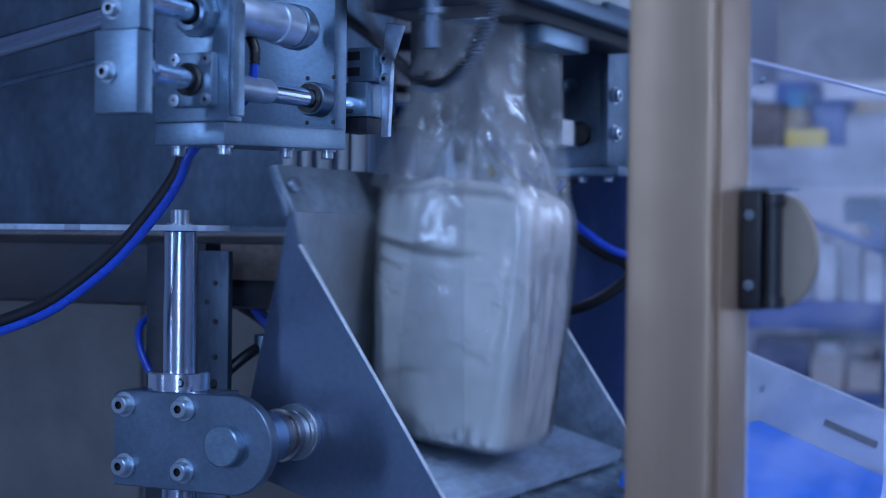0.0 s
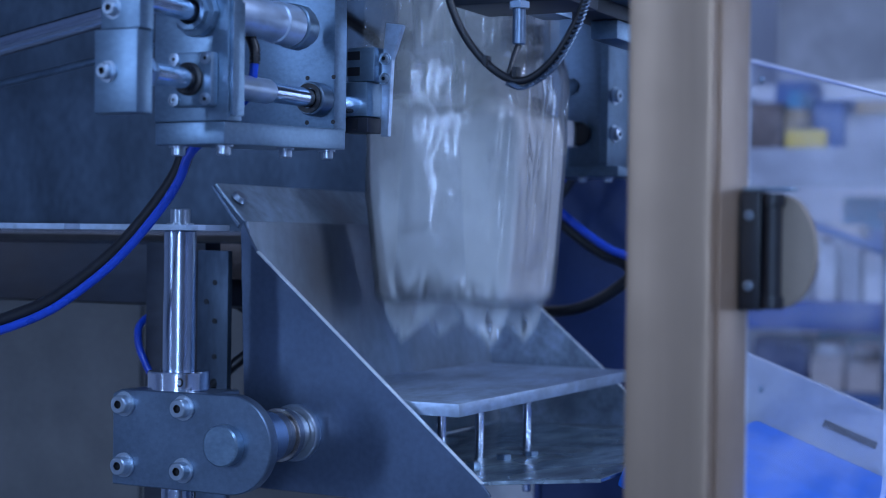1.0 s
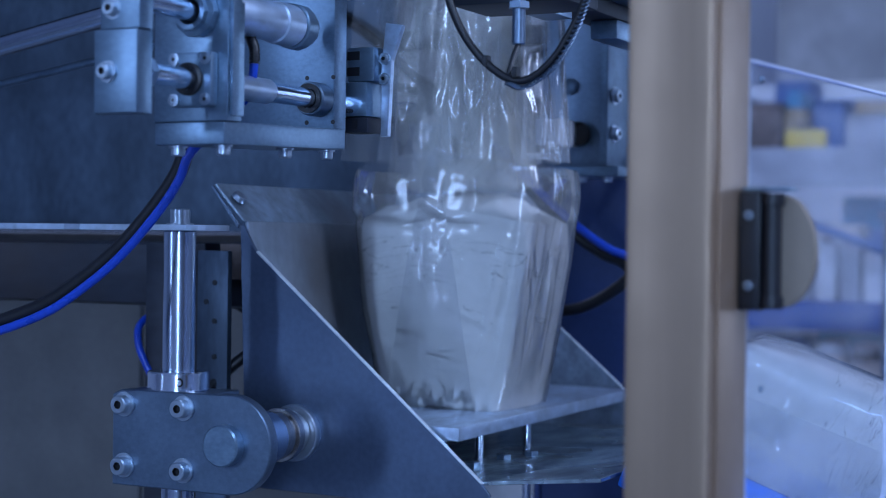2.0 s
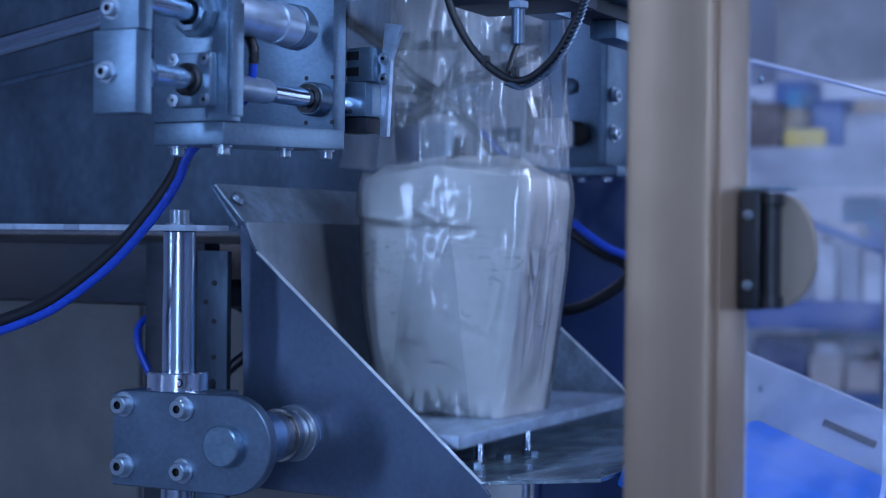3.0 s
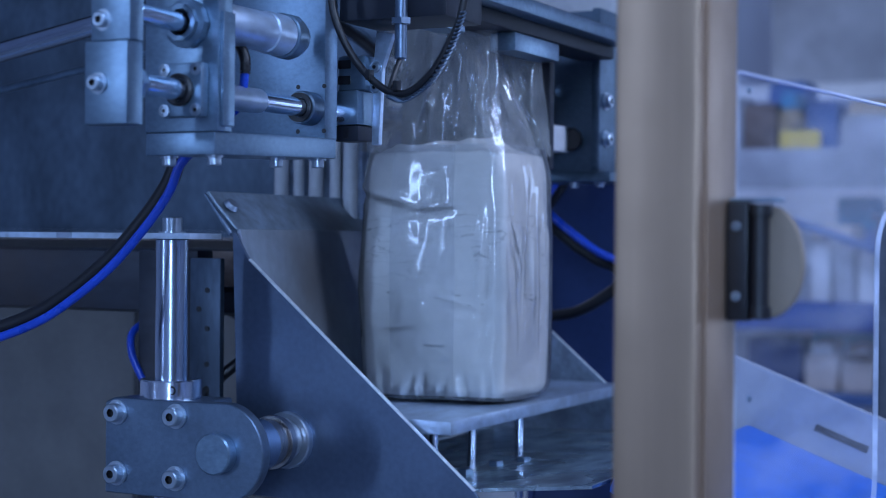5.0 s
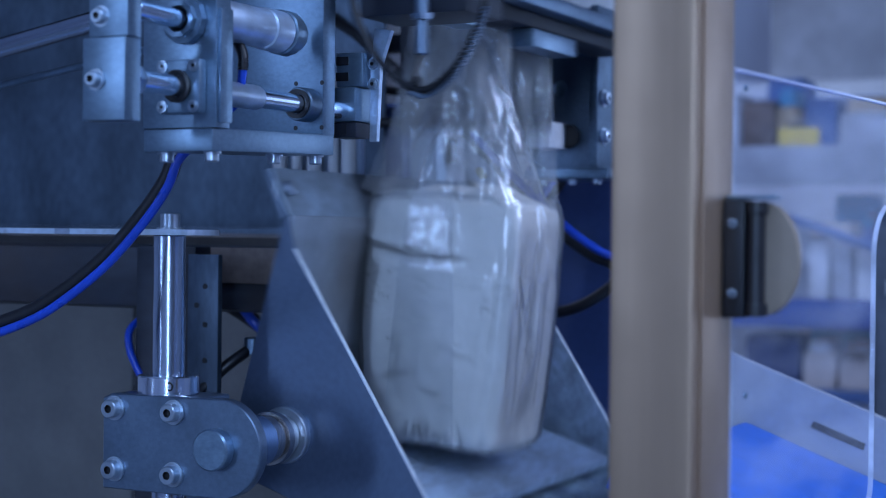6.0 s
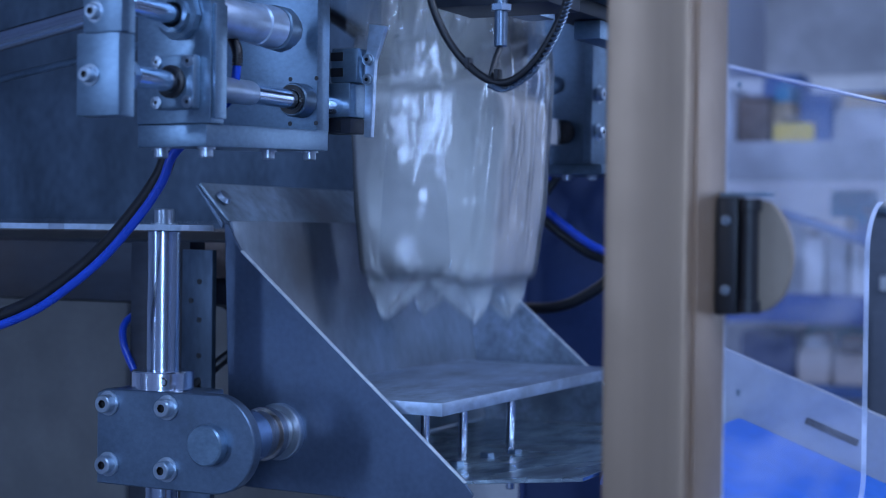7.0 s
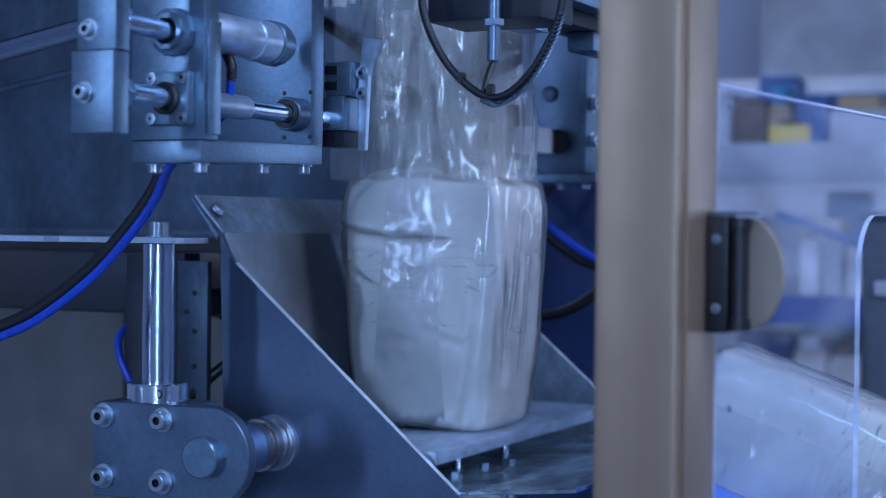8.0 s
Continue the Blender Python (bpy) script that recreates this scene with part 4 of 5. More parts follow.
def half_outline(hx, hy, r, over, n):
    """Half of the bag's rounded outline, from the front over the side to the back, as (x, y, nx, ny, length)."""
    raw = []
    for i in range(n):
        raw.append((-over + (hx - r + over) * i / n, -hy, 0.0, -1.0))
    for i in range(9):
        a = radians(-90 + 90 * i / 8)
        raw.append((hx - r + r * math.cos(a), -hy + r + r * math.sin(a), math.cos(a), math.sin(a)))
    for i in range(1, n):
        raw.append((hx, -hy + r + 2 * (hy - r) * i / n, 1.0, 0.0))
    for i in range(9):
        a = radians(90 * i / 8)
        raw.append((hx - r + r * math.cos(a), hy - r + r * math.sin(a), math.cos(a), math.sin(a)))
    for i in range(1, n // 2 + 1):
        raw.append((hx - r - (hx - r + over) * i / (n // 2), hy, 0.0, 1.0))
    out, run = [], -over
    for i, p in enumerate(raw):
        if i:
            run += math.hypot(p[0] - raw[i - 1][0], p[1] - raw[i - 1][1])
        out.append((*p, run))
    return out


def creases(seed, count=22):
    """Short sharp folds scattered over the film: place, direction, length, depth and width."""
    rnd = random.Random(seed)
    out = []
    for k in range(count):
        s, z = rnd.uniform(-0.14, 0.14), rnd.uniform(0.0, 0.2)
        tall = abs(s) > 0.05
        a = radians(rnd.gauss(90, 14) if tall or z < 0.03 else rnd.gauss(-8, 22))
        out.append((s, z, math.cos(a), math.sin(a), rnd.uniform(0.010, 0.045), rnd.uniform(0.0005, 0.0015), rnd.uniform(0.0016, 0.0036)))
    # the long shoulder fold and the slack one under it
    out.append((-0.045, 0.158, 0.97, -0.22, 0.055, 0.0042, 0.0050))
    out.append((0.010, 0.150, 0.99, 0.10, 0.035, 0.0026, 0.0034))
    out.append((0.052, 0.10, 0.05, 1.0, 0.085, 0.0024, 0.0034))
    out.append((0.085, 0.10, -0.08, 1.0, 0.085, 0.0030, 0.0042))
    out.append((0.103, 0.11, 0.10, 1.0, 0.080, 0.0044, 0.0070))
    out.append((0.128, 0.09, -0.05, 1.0, 0.080, 0.0040, 0.0080))
    out.append((-0.020, 0.055, 0.98, 0.18, 0.030, 0.0013, 0.0030))
    out.append((0.030, 0.075, 0.95, -0.30, 0.030, 0.0013, 0.0030))
    # tucks over the bottom seal
    for k in range(7):
        out.append((-0.055 + 0.018 * k + rnd.uniform(-0.005, 0.005), 0.004, rnd.uniform(-0.5, 0.5), 0.9, rnd.uniform(0.014, 0.026), 0.0030, 0.0032))
    return out


def crease_depth(s, z, folds):
    d = 0.0
    for cs, cz, dx, dz, length, depth, width in folds:
        u, v = s - cs, z - cz
        al = (u * dx + v * dz) / length
        if abs(al) > 1.0:
            continue
        ac = (v * dx - u * dz) / width
        if abs(ac) > 3.2:
            continue
        taper = (1 - al * al) ** 2
        d += depth * taper * (0.75 * math.exp(-(ac - 1.0) ** 2) - math.exp(-ac * ac))
    return d


def half_shell(side, h0, h1, grow, seed, closed_top, n=22, rows=44, crumple=1.0, roll=False, top_in=0.0):
    """One half of the filled bag's wall, side -1 or 1; the two halves overlap in the middle."""
    b = bmesh.new()
    folds = creases(seed)
    line = half_outline(SX, SY, 0.013 if side > 0 else 0.021, 0.030 if side > 0 else 0.027, n)
    rings = []
    for k in range(rows + 1):
        u = k / rows
        z = h0 + (h1 - h0) * u
        belly = 0.972 + 0.042 * math.sin(math.pi * min(1.0, z / 0.19))
        belly -= 0.075 * max(0.0, (z - 0.180) / 0.023) ** 2
        foot = 1.0 - 0.09 * max(0.0, 1 - z / 0.010) ** 2
        inset = grow - top_in * max(0.0, 1 - u / 0.45)
        ring = []
        for x, y, nx, ny, run in line:
            wx, wn = side * x, side * nx
            q = Vector((wx * 24 + seed, y * 24, z * 15))
            push = noise.noise(q) * 0.0024 + noise.noise(q * 2.9) * 0.0006 + noise.noise(q * 7.0) * 0.00015
            push += crease_depth(side * run, z, folds)
            if nx > 0.6:
                push += 0.0004 * math.sin(y * 90 + 24 * z + seed) * min(1.0, z / 0.05)
            push += 0.0009 * math.sin(wx * 130 + z * 70 + seed) * math.exp(-(z / 0.018) ** 2)
            bulge = 0.0085 * max(0.0, 1 - (x / SX) ** 2) * abs(ny) + 0.0055 * max(0.0, 1 - (y / SY) ** 2) * abs(nx) - 0.003
            push = push * crumple + bulge + inset - (0.0006 if side < 0 else 0.0)
            px, py, pz = wx * belly * foot + wn * push, y * belly * foot + ny * push, z
            if z < 0.02:
                pz += 0.0018 * noise.noise(Vector((wx * 20, y * 20, seed + 7)))
            if roll:
                # uneven, rolled-in upper rim
                pz += u ** 4 * (0.012 * noise.noise(Vector((wx * 22, y * 22, seed + 3))) - 0.07 * wx)
                e = 0.0045 * max(0.0, (u - 0.86) / 0.14) ** 2
                px, py = px - wn * e, py - ny * e
            ring.append(b.verts.new((px, py, pz)))
        rings.append(ring)
    m = len(line)
    for r, q in zip(rings, rings[1:]):
        for i in range(m - 1):
            b.faces.new((r[i], r[i + 1], q[i + 1], q[i]))
    low = b.verts.new((0, 0, h0 + 0.002))
    for i in range(m - 1):
        b.faces.new((rings[0][i + 1], rings[0][i], low))
    if closed_top:
        prev = rings[-1]
        for f, dz in ((0.8, 0.006), (0.55, 0.011), (0.28, 0.013)):
            cur = [b.verts.new((v.co.x * f, v.co.y * f, v.co.z + dz + 0.007 * noise.noise(Vector((v.co.x * f * 45, v.co.y * f * 45, seed))))) for v in rings[-1]]
            for i in range(m - 1):
                b.faces.new((prev[i], prev[i + 1], cur[i + 1], cur[i]))
            prev = cur
        top = b.verts.new((0, 0, h1 + 0.012))
        for i in range(m - 1):
            b.faces.new((prev[i], prev[i + 1], top))
    return b


def film_panel(width, height, seed, along):
    """One side of the film tube above the powder, pleated, hinged at its lower edge."""
    b = bmesh.new()
    nu, nv = 60, 40
    rnd = random.Random(int(seed * 10) + 500)
    folds = [(rnd.uniform(-0.4, 0.4), rnd.uniform(-0.35, 0.35), rnd.uniform(0.02, 0.05), rnd.uniform(-0.004, 0.004)) for k in range(9)]
    grid = []
    for k in range(nv + 1):
        v = k / nv
        row = []
        for i in range(nu + 1):
            u = i / nu - 0.5
            dep = 0.0045 * noise.noise(Vector((u * 5 + seed, v * 2.2, 0.3))) + 0.0015 * noise.noise(Vector((u * 14, v * 7, seed)))
            for fu, slope, fw, fd in folds:
                dep += fd * math.exp(-((u - fu - slope * (v - 0.5)) / fw) ** 2) * (0.3 + 0.7 * v)
            dep -= 0.010 * (2 * u) ** 4
            s = u * width * (1 - 0.26 * v)
            z = v * height * (1 + 0.02 * noise.noise(Vector((u * 6, seed, 1))))
            row.append(b.verts.new((s, -dep, z) if along == "x" else (dep, s, z)))
        grid.append(row)
    for r, q in zip(grid, grid[1:]):
        for i in range(nu):
            b.faces.new((r[i], r[i + 1], q[i + 1], q[i]))
    return b


def powder_bag(label, seed, crumple=1.0):
    t = thing("powder_bag", label, "bag", group="bags of powder")
    halves, tops = [], []
    for side in (-1, 1):
        halves.append((part("powder", half_shell(side, 0.003, 0.150, -0.0034, seed, True, 20, 40, 0.45 * crumple, True), POWDER, t, "packed white powder"), side))
        tops.append((part("powder_top", half_shell(side, 0.104, 0.196, -0.0044, seed, True, 20, 30, 0.45 * crumple, False, 0.007), POWDER, t, "loose white powder"), side))
        halves.append((part("film", half_shell(side, 0.0, 0.203, 0.0, seed, False, 44, 90, crumple), FILM, t, "wrinkled clear plastic film"), side))
    # pointed corners of the bottom seal, hinged at the bag's foot
    flaps = []
    for sy in (-1, 1):
        for sx in (-1, 1):
            b = bmesh.new()
            rows = []
            for k in range(9):
                v = k / 8
                half = 0.030 * (1 - v) ** 0.7 + 0.001
                mid = sx * (0.027 + 0.013 * v)
                rows.append([b.verts.new((mid + (i / 8 - 0.5) * 2 * half, 0.004 * noise.noise(Vector((i * 0.6, k * 0.35, seed + sx))),
                                          -0.036 * v - 0.006 * v * noise.noise(Vector((i * 0.9, seed, sy))))) for i in range(9)])
            for r, q in zip(rows, rows[1:]):
                for i in range(8):
                    b.faces.new((r[i], r[i + 1], q[i + 1], q[i]))
            ob = part("bottom_flap", b, FILM_FLAP, t)
            ob.matrix_basis = Matrix.Translation((0, sy * 0.034, 0.002))
            flaps.append((ob, sy))
    panels = []
    for along, sx, sy in (("x", 0, -1), ("x", 0, 1), ("y", 1, 0), ("y", -1, 0)):
        w = 0.119 if along == "x" else 0.096
        ob = part("film_panel", film_panel(w, 0.155, seed + sx * 3 + sy * 5, along), FILM_DUSTY, t, "dusty pleated clear film")
        panels.append((ob, sx, sy))
    # powder hanging in the air over the fill: three nested veils that settle together
    b = bmesh.new()
    for size, z0, z1 in ((0.86, 0.0, 0.150), (0.62, -0.004, 0.146), (0.36, 0.002, 0.150)):
        rings = []
        for k in range(13):
            v = k / 12
            ring = []
            for i in range(40):
                a = 2 * math.pi * i / 40
                c, d = math.cos(a), math.sin(a)
                g = size * (1 - 0.20 * v) * (1 + 0.10 * noise.noise(Vector((c * 1.4, d * 1.4, v * 2 + seed + size))))
                ring.append(b.verts.new((math.copysign(abs(c) ** 0.5, c) * SX * g, math.copysign(abs(d) ** 0.5, d) * SY * g, z0 + (z1 - z0) * v)))
            rings.append(ring)
        for r, q in zip(rings, rings[1:]):
            for i in range(40):
                b.faces.new((r[i], r[(i + 1) % 40], q[(i + 1) % 40], q[i]))
    cloud = part("powder_cloud", b, CLOUD, t, "drifting cloud of white powder dust")
    return t, flaps, halves, tops, panels, cloud


bag_a = powder_bag("sealed clear bag of white powder leaving the tray", 1.0, 1.0)
bag_b = powder_bag("clear film bag filling with white powder on the plate", 4.3)
bag_c = powder_bag("clear film bag of white powder lowered to the plate", 8.7)


# ---- things in the hall behind ----
def hall_things():
    t = thing("storage_rack", "steel storage rack with blue beams and pale shelves", "rack")
    for x in (-1.25, 0.55):
        for y in (3.0, 3.6):
            part("upright", block(x, x + 0.06, y, y + 0.06, 0, 2.4, 0.003), ALU_DARK, t)
    for z, drop, m in ((0.834, 0.03, BLUEBOX), (1.058, 0.075, BEAM), (1.437, 0.10, PALE)):
        part("beam", block(-1.19, 0.55, 2.985, 3.0, z - drop, z, 0.004), m, t)
        part("shelf", block(-1.19, 0.55, 3.001, 3.64, z - 0.03, z - 0.002, 0.003), PALE, t)
    part("brace", tube([(-0.34, 2.975, 1.257), (-0.22, 2.975, 1.219), (-0.05, 2.975, 1.157)], 0.013, 10), BLUEBOX, t, "slanting dark blue brace")
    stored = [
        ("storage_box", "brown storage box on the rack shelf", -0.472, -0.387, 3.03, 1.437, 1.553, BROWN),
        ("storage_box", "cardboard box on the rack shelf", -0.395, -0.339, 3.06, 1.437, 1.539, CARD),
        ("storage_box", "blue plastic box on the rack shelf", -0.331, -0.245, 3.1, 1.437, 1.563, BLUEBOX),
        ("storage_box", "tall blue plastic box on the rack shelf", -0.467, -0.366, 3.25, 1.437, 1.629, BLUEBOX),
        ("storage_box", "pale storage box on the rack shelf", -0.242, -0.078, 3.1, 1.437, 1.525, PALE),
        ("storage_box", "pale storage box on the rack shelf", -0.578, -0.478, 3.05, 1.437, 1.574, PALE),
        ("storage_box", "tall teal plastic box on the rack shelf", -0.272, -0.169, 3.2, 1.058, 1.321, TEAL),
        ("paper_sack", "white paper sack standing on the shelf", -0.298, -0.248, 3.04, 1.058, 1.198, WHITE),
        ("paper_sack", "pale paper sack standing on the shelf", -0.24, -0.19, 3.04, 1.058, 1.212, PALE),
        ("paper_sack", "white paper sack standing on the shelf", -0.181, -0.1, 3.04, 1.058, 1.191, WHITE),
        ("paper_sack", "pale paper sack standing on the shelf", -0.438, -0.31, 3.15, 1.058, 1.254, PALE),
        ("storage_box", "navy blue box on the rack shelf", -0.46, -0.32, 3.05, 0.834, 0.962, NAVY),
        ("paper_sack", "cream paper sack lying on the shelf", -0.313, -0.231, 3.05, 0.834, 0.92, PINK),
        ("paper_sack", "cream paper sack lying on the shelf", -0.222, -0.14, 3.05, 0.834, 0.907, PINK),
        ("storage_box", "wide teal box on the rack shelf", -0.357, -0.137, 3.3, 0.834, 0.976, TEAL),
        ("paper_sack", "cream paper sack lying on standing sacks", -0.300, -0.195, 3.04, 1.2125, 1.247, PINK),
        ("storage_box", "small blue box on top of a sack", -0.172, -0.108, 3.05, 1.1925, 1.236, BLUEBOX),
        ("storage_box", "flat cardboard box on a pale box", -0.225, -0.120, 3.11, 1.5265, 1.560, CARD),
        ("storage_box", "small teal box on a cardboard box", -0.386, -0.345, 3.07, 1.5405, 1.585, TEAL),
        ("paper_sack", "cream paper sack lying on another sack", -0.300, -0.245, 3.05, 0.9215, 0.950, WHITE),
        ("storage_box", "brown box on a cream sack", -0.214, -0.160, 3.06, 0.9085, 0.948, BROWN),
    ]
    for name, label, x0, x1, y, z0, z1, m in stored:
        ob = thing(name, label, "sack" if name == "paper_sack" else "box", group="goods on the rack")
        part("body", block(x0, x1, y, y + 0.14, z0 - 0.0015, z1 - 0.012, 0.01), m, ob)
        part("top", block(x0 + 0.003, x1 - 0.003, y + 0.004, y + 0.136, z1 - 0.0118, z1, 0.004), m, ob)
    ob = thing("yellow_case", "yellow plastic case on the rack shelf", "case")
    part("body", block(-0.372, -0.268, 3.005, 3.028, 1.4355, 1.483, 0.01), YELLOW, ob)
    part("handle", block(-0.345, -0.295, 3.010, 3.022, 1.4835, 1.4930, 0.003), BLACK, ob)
    t = thing("dark_cabinet", "dark blue-grey machine cabinet beyond the conveyor", "cabinet")
    part("body", block(0.212, 0.80, 1.33, 1.75, 0.1, 1.235, 0.006), SLATE, t)
    part("lid", block(0.207, 0.805, 1.325, 1.755, 1.2353, 1.247, 0.003), ALU_DARK, t)
    part("door", block(0.222, 0.50, 1.322, 1.3295, 0.15, 1.10, 0.002), SLATE, t)
    part("vent_strip", block(0.232, 0.48, 1.3235, 1.3295, 1.13, 1.15, 0.001), PALE, t)
    part("plinth", block(0.23, 0.78, 1.35, 1.73, 0.0, 0.0995, 0.002), DARK, t)
    t = thing("pale_machine", "pale enamelled machine housing in the hall", "machine")
    part("housing", block(-1.1, 0.2, 4.2, 5.2, 0.0, 1.72, 0.03), WHITE, t)
    part("top_box", block(-0.75, -0.2, 4.3, 4.9, 1.7205, 2.3, 0.02), PALE, t)
    part("band", block(-1.1, 0.2, 4.185, 4.1995, 1.60, 1.66, 0.004), BLUEBOX, t, "blue stripe")


hall_things()


# ---- moving things ----
def turned(x, y, z, tilt, yaw=0.0):
    return Matrix.Translation((x, y, z)) @ Matrix.Rotation(radians(yaw), 4, "Z") @ Matrix.Rotation(radians(tilt), 4, "Y")


def motions():
    tips = [(0, 15.5), (0.1, 22), (0.2, 22.6), (0.5, 22.6), (0.6, 9), (0.7, 3), (0.8, 0), (3, 0), (5.9, 0), (6.0, 17.5), (6.1, 22.6), (6.5, 22.6), (6.6, 13), (6.7, 1), (6.8, 0), (8, 0)]
    walk(tray, [(t, turned(PX, 0, PZ, a)) for t, a in tips])
    # plate height over the pivot, and the turn that it shares with the tray while it lies on the tray's floor
    lifts = [(0, -0.012, 15.5), (0.1, -0.012, 22), (0.2, -0.012, 22.6), (0.5, -0.012, 22.6), (0.6, -0.004, 9), (0.7, 0.028, 0), (0.8, 0.029, 0), (1.0, 0.028, 0),
             (1.1, 0.018, 0), (1.2, 0.0, 0), (1.3, 0.001, 0), (1.4, 0.012, 0), (1.5, 0.031, 0), (1.7, 0.029, 0), (1.95, 0.008, 0), (2.2, 0.026, 0), (2.5, 0.026, 0),
             (2.8, 0.002, 0), (2.9, -0.004, 0), (3.0, 0.005, 0), (3.2, 0.026, 0), (3.4, 0.025, 0), (3.5, 0.017, 0), (3.6, 0.006, 0), (3.7, -0.007, 0), (3.8, -0.004, 0),
             (3.9, 0.019, 0), (4.0, 0.026, 0), (4.1, 0.022, 0), (4.3, 0.004, 0), (4.5, -0.011, 0), (4.7, 0.019, 0), (4.95, 0.024, 0), (5.2, 0.0, 0), (5.5, 0.022, 0), (5.8, 0.024, 0),
             (5.9, 0.004, 0), (6.0, -0.012, 17.5), (6.1, -0.012, 22.6), (6.5, -0.012, 22.6), (6.6, -0.006, 13), (6.7, 0.028, 0), (7.0, 0.028, 0), (7.1, 0.018, 0),
             (7.2, 0.004, 0), (7.3, -0.001, 0), (7.4, 0.009, 0), (7.6, 0.029, 0), (7.8, 0.024, 0), (7.9, 0.012, 0), (8, 0.001, 0)]
    walk(lift, [(t, turned(PX, 0, PZ, a) @ Matrix.Translation((0, 0, h))) for t, h, a in lifts])
    gone = -0.078
    walk(jaw, [(t, pose(gone * f, 0, 0)) for t, f in [(0, 0.8), (0.1, 0.2), (0.2, 0), (3.6, 0), (3.7, 0.45), (3.8, 1), (5.9, 1), (6.0, 0.78), (6.1, 0.25), (6.2, 0), (8, 0)]])
    walk(ribs, [(t, pose(0, 0, 0.2 * (1 - f))) for t, f in [(0, 0.9), (0.1, 0.2), (0.2, 0), (3.55, 0), (3.7, 0.9), (3.8, 1), (5.95, 1), (6.1, 0.3), (6.2, 0), (8, 0)]])
    walk(pusher, [(t, pose(0, y, 0)) for t, y in [(0, 0), (3.6, 0), (3.7, 0.010), (3.8, 0.031), (3.9, 0.034), (4.0, 0.033), (4.1, 0.004), (4.2, 0), (8, 0)]])

    X, Y = 0.0925, 0.262

    def gather(panels, rows):
        """Rows of (time, how far the film is gathered, how wide the bag stands open)."""
        for ob, sx, sy in panels:
            walk(ob, [(t, Matrix.Translation((sx * (SX - 0.0055 + 0.0190 * w), sy * (SY - 0.0045), 0.197))
                       @ Matrix.Rotation(radians((6.0 * f + 22 * max(0.0, f - 1)) * sy), 4, "X") @ Matrix.Rotation(radians(-23.0 * f * sx), 4, "Y")) for t, f, w in rows])

    def spread(w, side):
        return Matrix.Translation((0, 0, 0.065)) @ Matrix.Rotation(radians(10.0 * w * side), 4, "Y") @ Matrix.Translation((0, 0, -0.065))

    def lean(halves, rows):
        """Both halves of the bag lean apart as it fills; rows of (time, how wide)."""
        for ob, side in halves:
            walk(ob, [(t, spread(w, side)) for t, w in rows])

    def rise(tops, rows):
        """The loose powder rises in the bag; rows of (time, height, how wide)."""
        for ob, side in tops:
            walk(ob, [(t, spread(w, side) @ Matrix.Translation((0, 0, z))) for t, z, w in rows])

    def fold(flaps, rows):
        for ob, sy in flaps:
            walk(ob, [(t, Matrix.Translation((0, sy * 0.034, 0.0022)) @ Matrix.Rotation(radians(-86 * f * sy), 4, "X")) for t, f in rows])

    def slide(t0):
        """Off the tray, onto the belt, and up it; times from the tip."""
        rows = [(0.0, 0.091, Y, 1.040, 3, 0), (0.1, 0.094, Y, 1.022, 15, 0), (0.2, 0.085, Y, 1.030, 44, 0), (0.3, 0.125, Y, 1.030, 68, 0),
                (0.4, 0.205, 0.29, 0.945, 95, 0), (0.5, 0.200, 0.30, 0.955, 101, 0), (0.6, 0.180, 0.30, 0.922, 98, 0), (0.7, 0.185, 0.30, 0.928, 94, 0), (0.8, 0.205, 0.30, 0.905, 98, 0),
                (0.86, 0.27, 0.30, 0.925, 101, 0), (0.93, 0.41, 0.30, 0.955, 104, -6), (1.0, 0.552, 0.34, 0.97, 106, -12), (1.1, 0.492, 0.307, 1.0, 110, -2),
                (1.2, 0.407, 0.3, 1.01, 110, 0), (1.5, 0.341, 0.3, 1.022, 109, 0), (1.7, 0.32, 0.297, 1.043, 110, 1), (2.0, 0.302, 0.298, 1.068, 110, 2), (2.4, 0.291, 0.293, 1.062, 108, 5),
                (2.8, 0.321, 0.279, 0.982, 102, 15), (3.1, 0.387, 0.256, 0.881, 96, 35), (3.6, 0.35, 0.287, 0.757, 92, 60)]
        return [(t0 + t, turned(x, y, z, a, w)) for t, x, y, z, a, w in rows]

    t, flaps, halves, tops, panels, cloud = bag_a
    walk(t, slide(0.0) + [(8, turned(0.35, 0.287, 0.64, 92, 60))])
    gather(panels, [(0, 1, 0), (0.5, 1, 0), (0.8, 2.6, 0), (1.0, 3.8, 0), (8, 3.8, 0)])
    lean(halves, [(0, 0.35), (0.3, 0.35), (0.6, 0), (8, 0)])
    rise(tops, [(0, 0, 0.35), (0.3, 0, 0.35), (0.6, 0, 0), (8, 0, 0)])
    walk(cloud, [(0, pose(0, 0, 0.035)), (8, pose(0, 0, 0.035))])
    fold(flaps, [(0, 1), (8, 1)])

    t, flaps, halves, tops, panels, cloud = bag_b
    down = [(0, 1.46), (0.5, 1.40), (0.6, 1.335), (0.7, 1.285), (0.8, 1.250), (0.9, 1.206), (1.0, 1.153), (1.1, 1.098), (1.2, 1.061), (1.3, 1.0575), (1.4, 1.0685), (1.5, 1.0875), (1.7, 1.0855), (1.95, 1.0645), (2.2, 1.0825), (2.5, 1.0825), (2.8, 1.0585), (2.9, 1.0525), (3.0, 1.0615), (3.2, 1.0825),
            (3.4, 1.0815), (3.5, 1.0735), (3.6, 1.0625), (3.7, 1.057), (3.8, 1.060), (3.9, 1.078), (4.0, 1.0825), (4.1, 1.081), (4.3, 1.073), (4.5, 1.069), (4.7, 1.076), (4.95, 1.0805), (5.2, 1.069), (5.5, 1.0785), (5.8, 1.0805), (5.9, 1.062)]
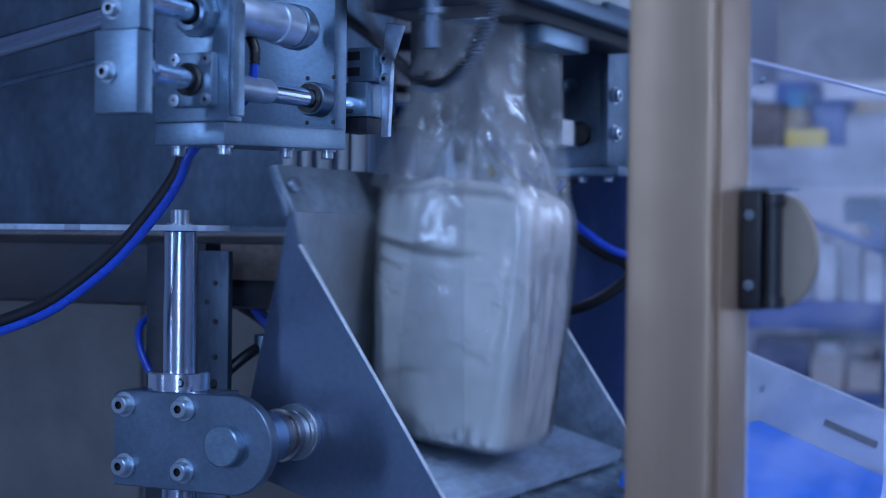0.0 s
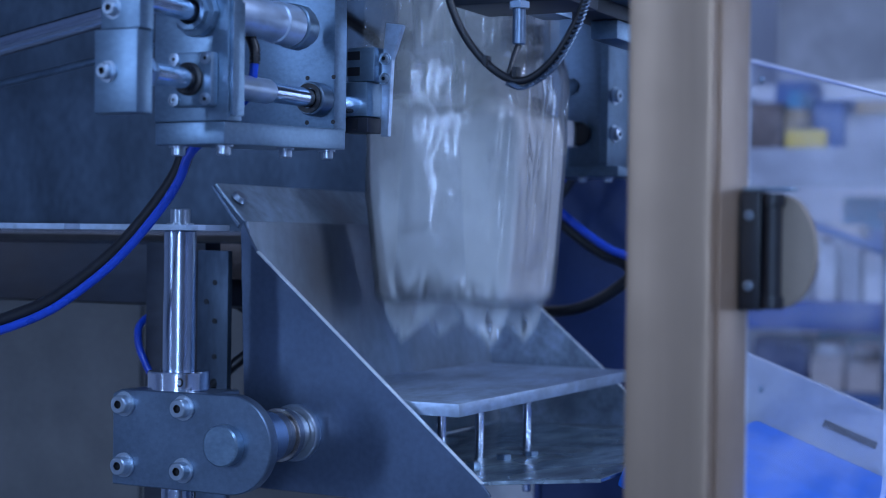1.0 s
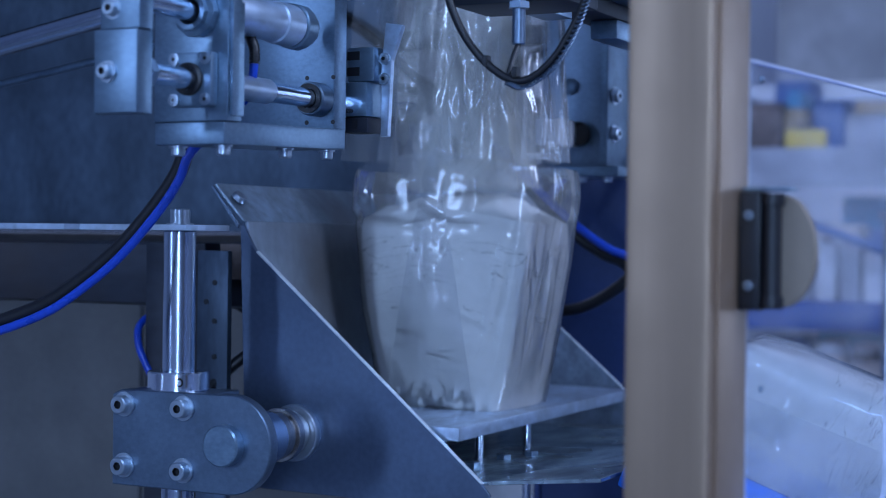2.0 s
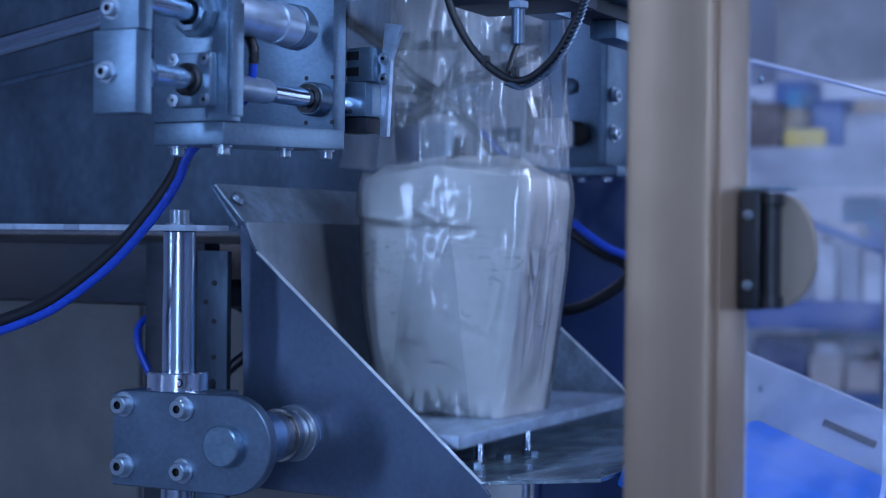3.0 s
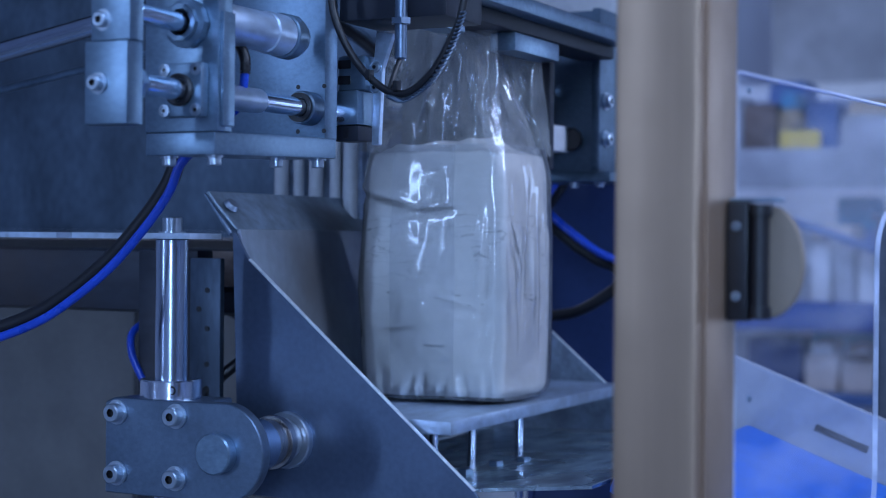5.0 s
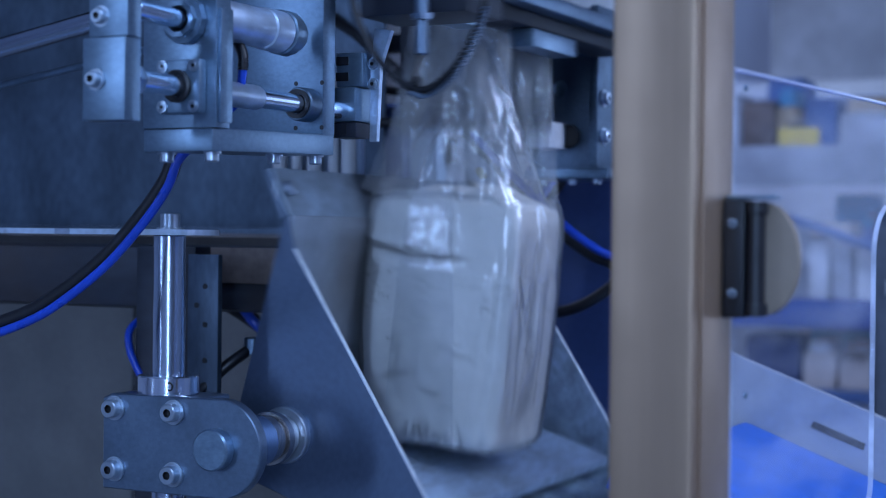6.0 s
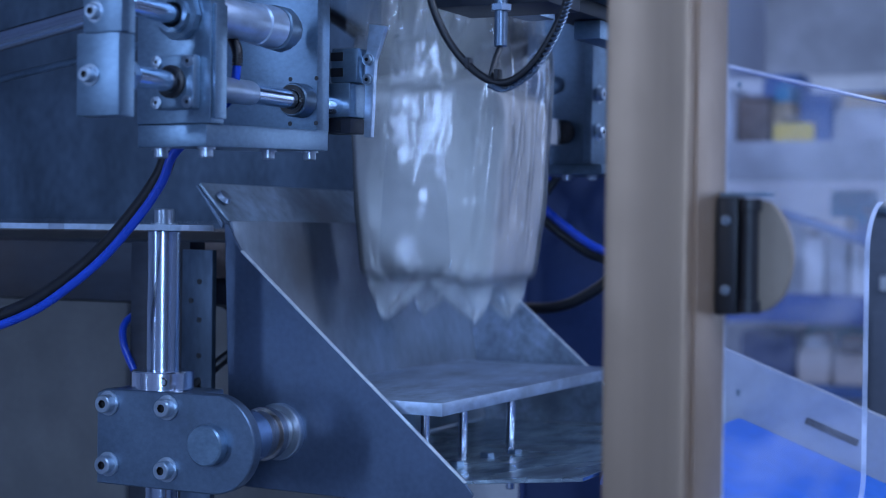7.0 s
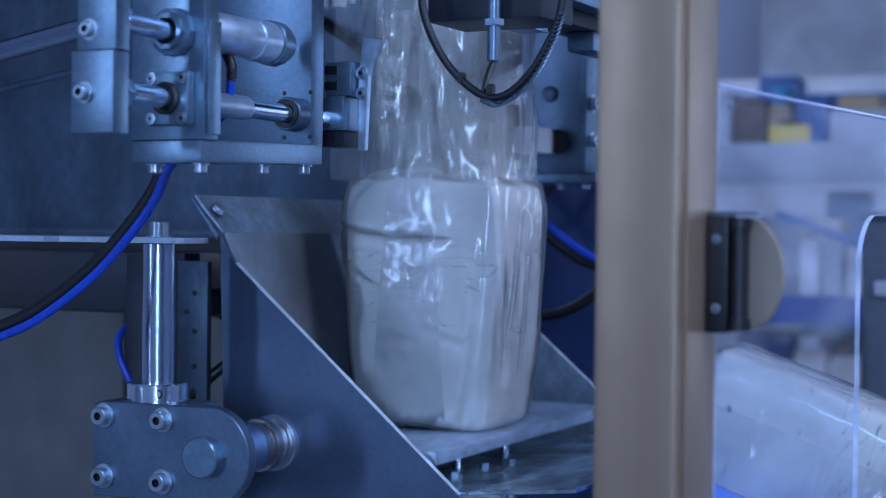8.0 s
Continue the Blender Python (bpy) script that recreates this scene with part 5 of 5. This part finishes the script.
    walk(t, [(s, turned(X, Y, z, 0)) for s, z in down] + [r for r in slide(6.0) if r[0] <= 8.0])
    lean(halves, [(0, 0.4), (1.1, 0.4), (1.2, 0.2), (1.45, 1), (2.7, 1), (2.9, 0.6), (3.1, 0.9), (3.5, 0.9), (3.7, 0.35), (3.85, 0), (5.85, 0), (6.0, 0.35), (6.3, 0.35), (6.6, 0), (8, 0)])
    rise(tops, [(0, -0.06, 0.4), (1.1, -0.06, 0.4), (1.2, -0.06, 0.2), (1.45, -0.058, 1), (1.7, -0.056, 1), (2.2, -0.02, 1), (2.7, 0, 1), (2.9, 0, 0.6), (3.1, 0, 0.9), (3.5, 0, 0.9), (3.7, 0, 0.35), (3.85, 0, 0), (5.85, 0, 0), (6.0, 0, 0.35), (6.3, 0, 0.35), (6.6, 0, 0), (8, 0, 0)])
    walk(cloud, [(t, pose(0, 0, z)) for t, z in [(0, 0.150), (1.7, 0.150), (2.2, 0.190), (2.6, 0.12), (2.8, 0.035), (8, 0.035)]])
    fold(flaps, [(0, 0), (1.05, 0), (1.2, 1), (8, 1)])
    gather(panels, [(0, 0, 0), (1.2, 0, 0), (1.45, 0.15, 1), (2.7, 0.1, 1), (3.6, 0, 0.7), (3.7, 0.3, 0.35), (3.85, 1, 0), (6.5, 1, 0), (6.8, 2.6, 0), (7.0, 3.8, 0), (8, 3.8, 0)])

    t, flaps, halves, tops, panels, cloud = bag_c
    down = [(0, 1.50), (6.4, 1.48), (6.5, 1.42), (6.6, 1.365), (6.7, 1.29), (6.8, 1.262), (6.9, 1.214), (7.0, 1.170), (7.1, 1.116), (7.2, 1.066), (7.3, 1.0575), (7.4, 1.0655), (7.6, 1.0855), (7.8, 1.0805), (7.9, 1.0685), (8, 1.060)]
    walk(t, [(s, turned(X, Y, z, 0)) for s, z in down])
    lean(halves, [(0, 0.4), (7.1, 0.4), (7.35, 0.15), (7.55, 1), (7.8, 0.8), (8, 0.45)])
    rise(tops, [(0, -0.06, 0.4), (7.1, -0.06, 0.4), (7.35, -0.06, 0.15), (7.55, -0.052, 1), (7.8, -0.035, 0.8), (8, 0.0, 0.45)])
    gather(panels, [(0, 0, 0), (7.35, 0, 0), (7.55, 0.1, 1), (7.8, 0, 0.8), (8, 0, 0.45)])
    walk(cloud, [(t, pose(0, 0, z)) for t, z in [(0, 0.150), (7.6, 0.155), (8, 0.185)]])
    fold(flaps, [(0, 0), (7.1, 0), (7.25, 1), (8, 1)])


motions()
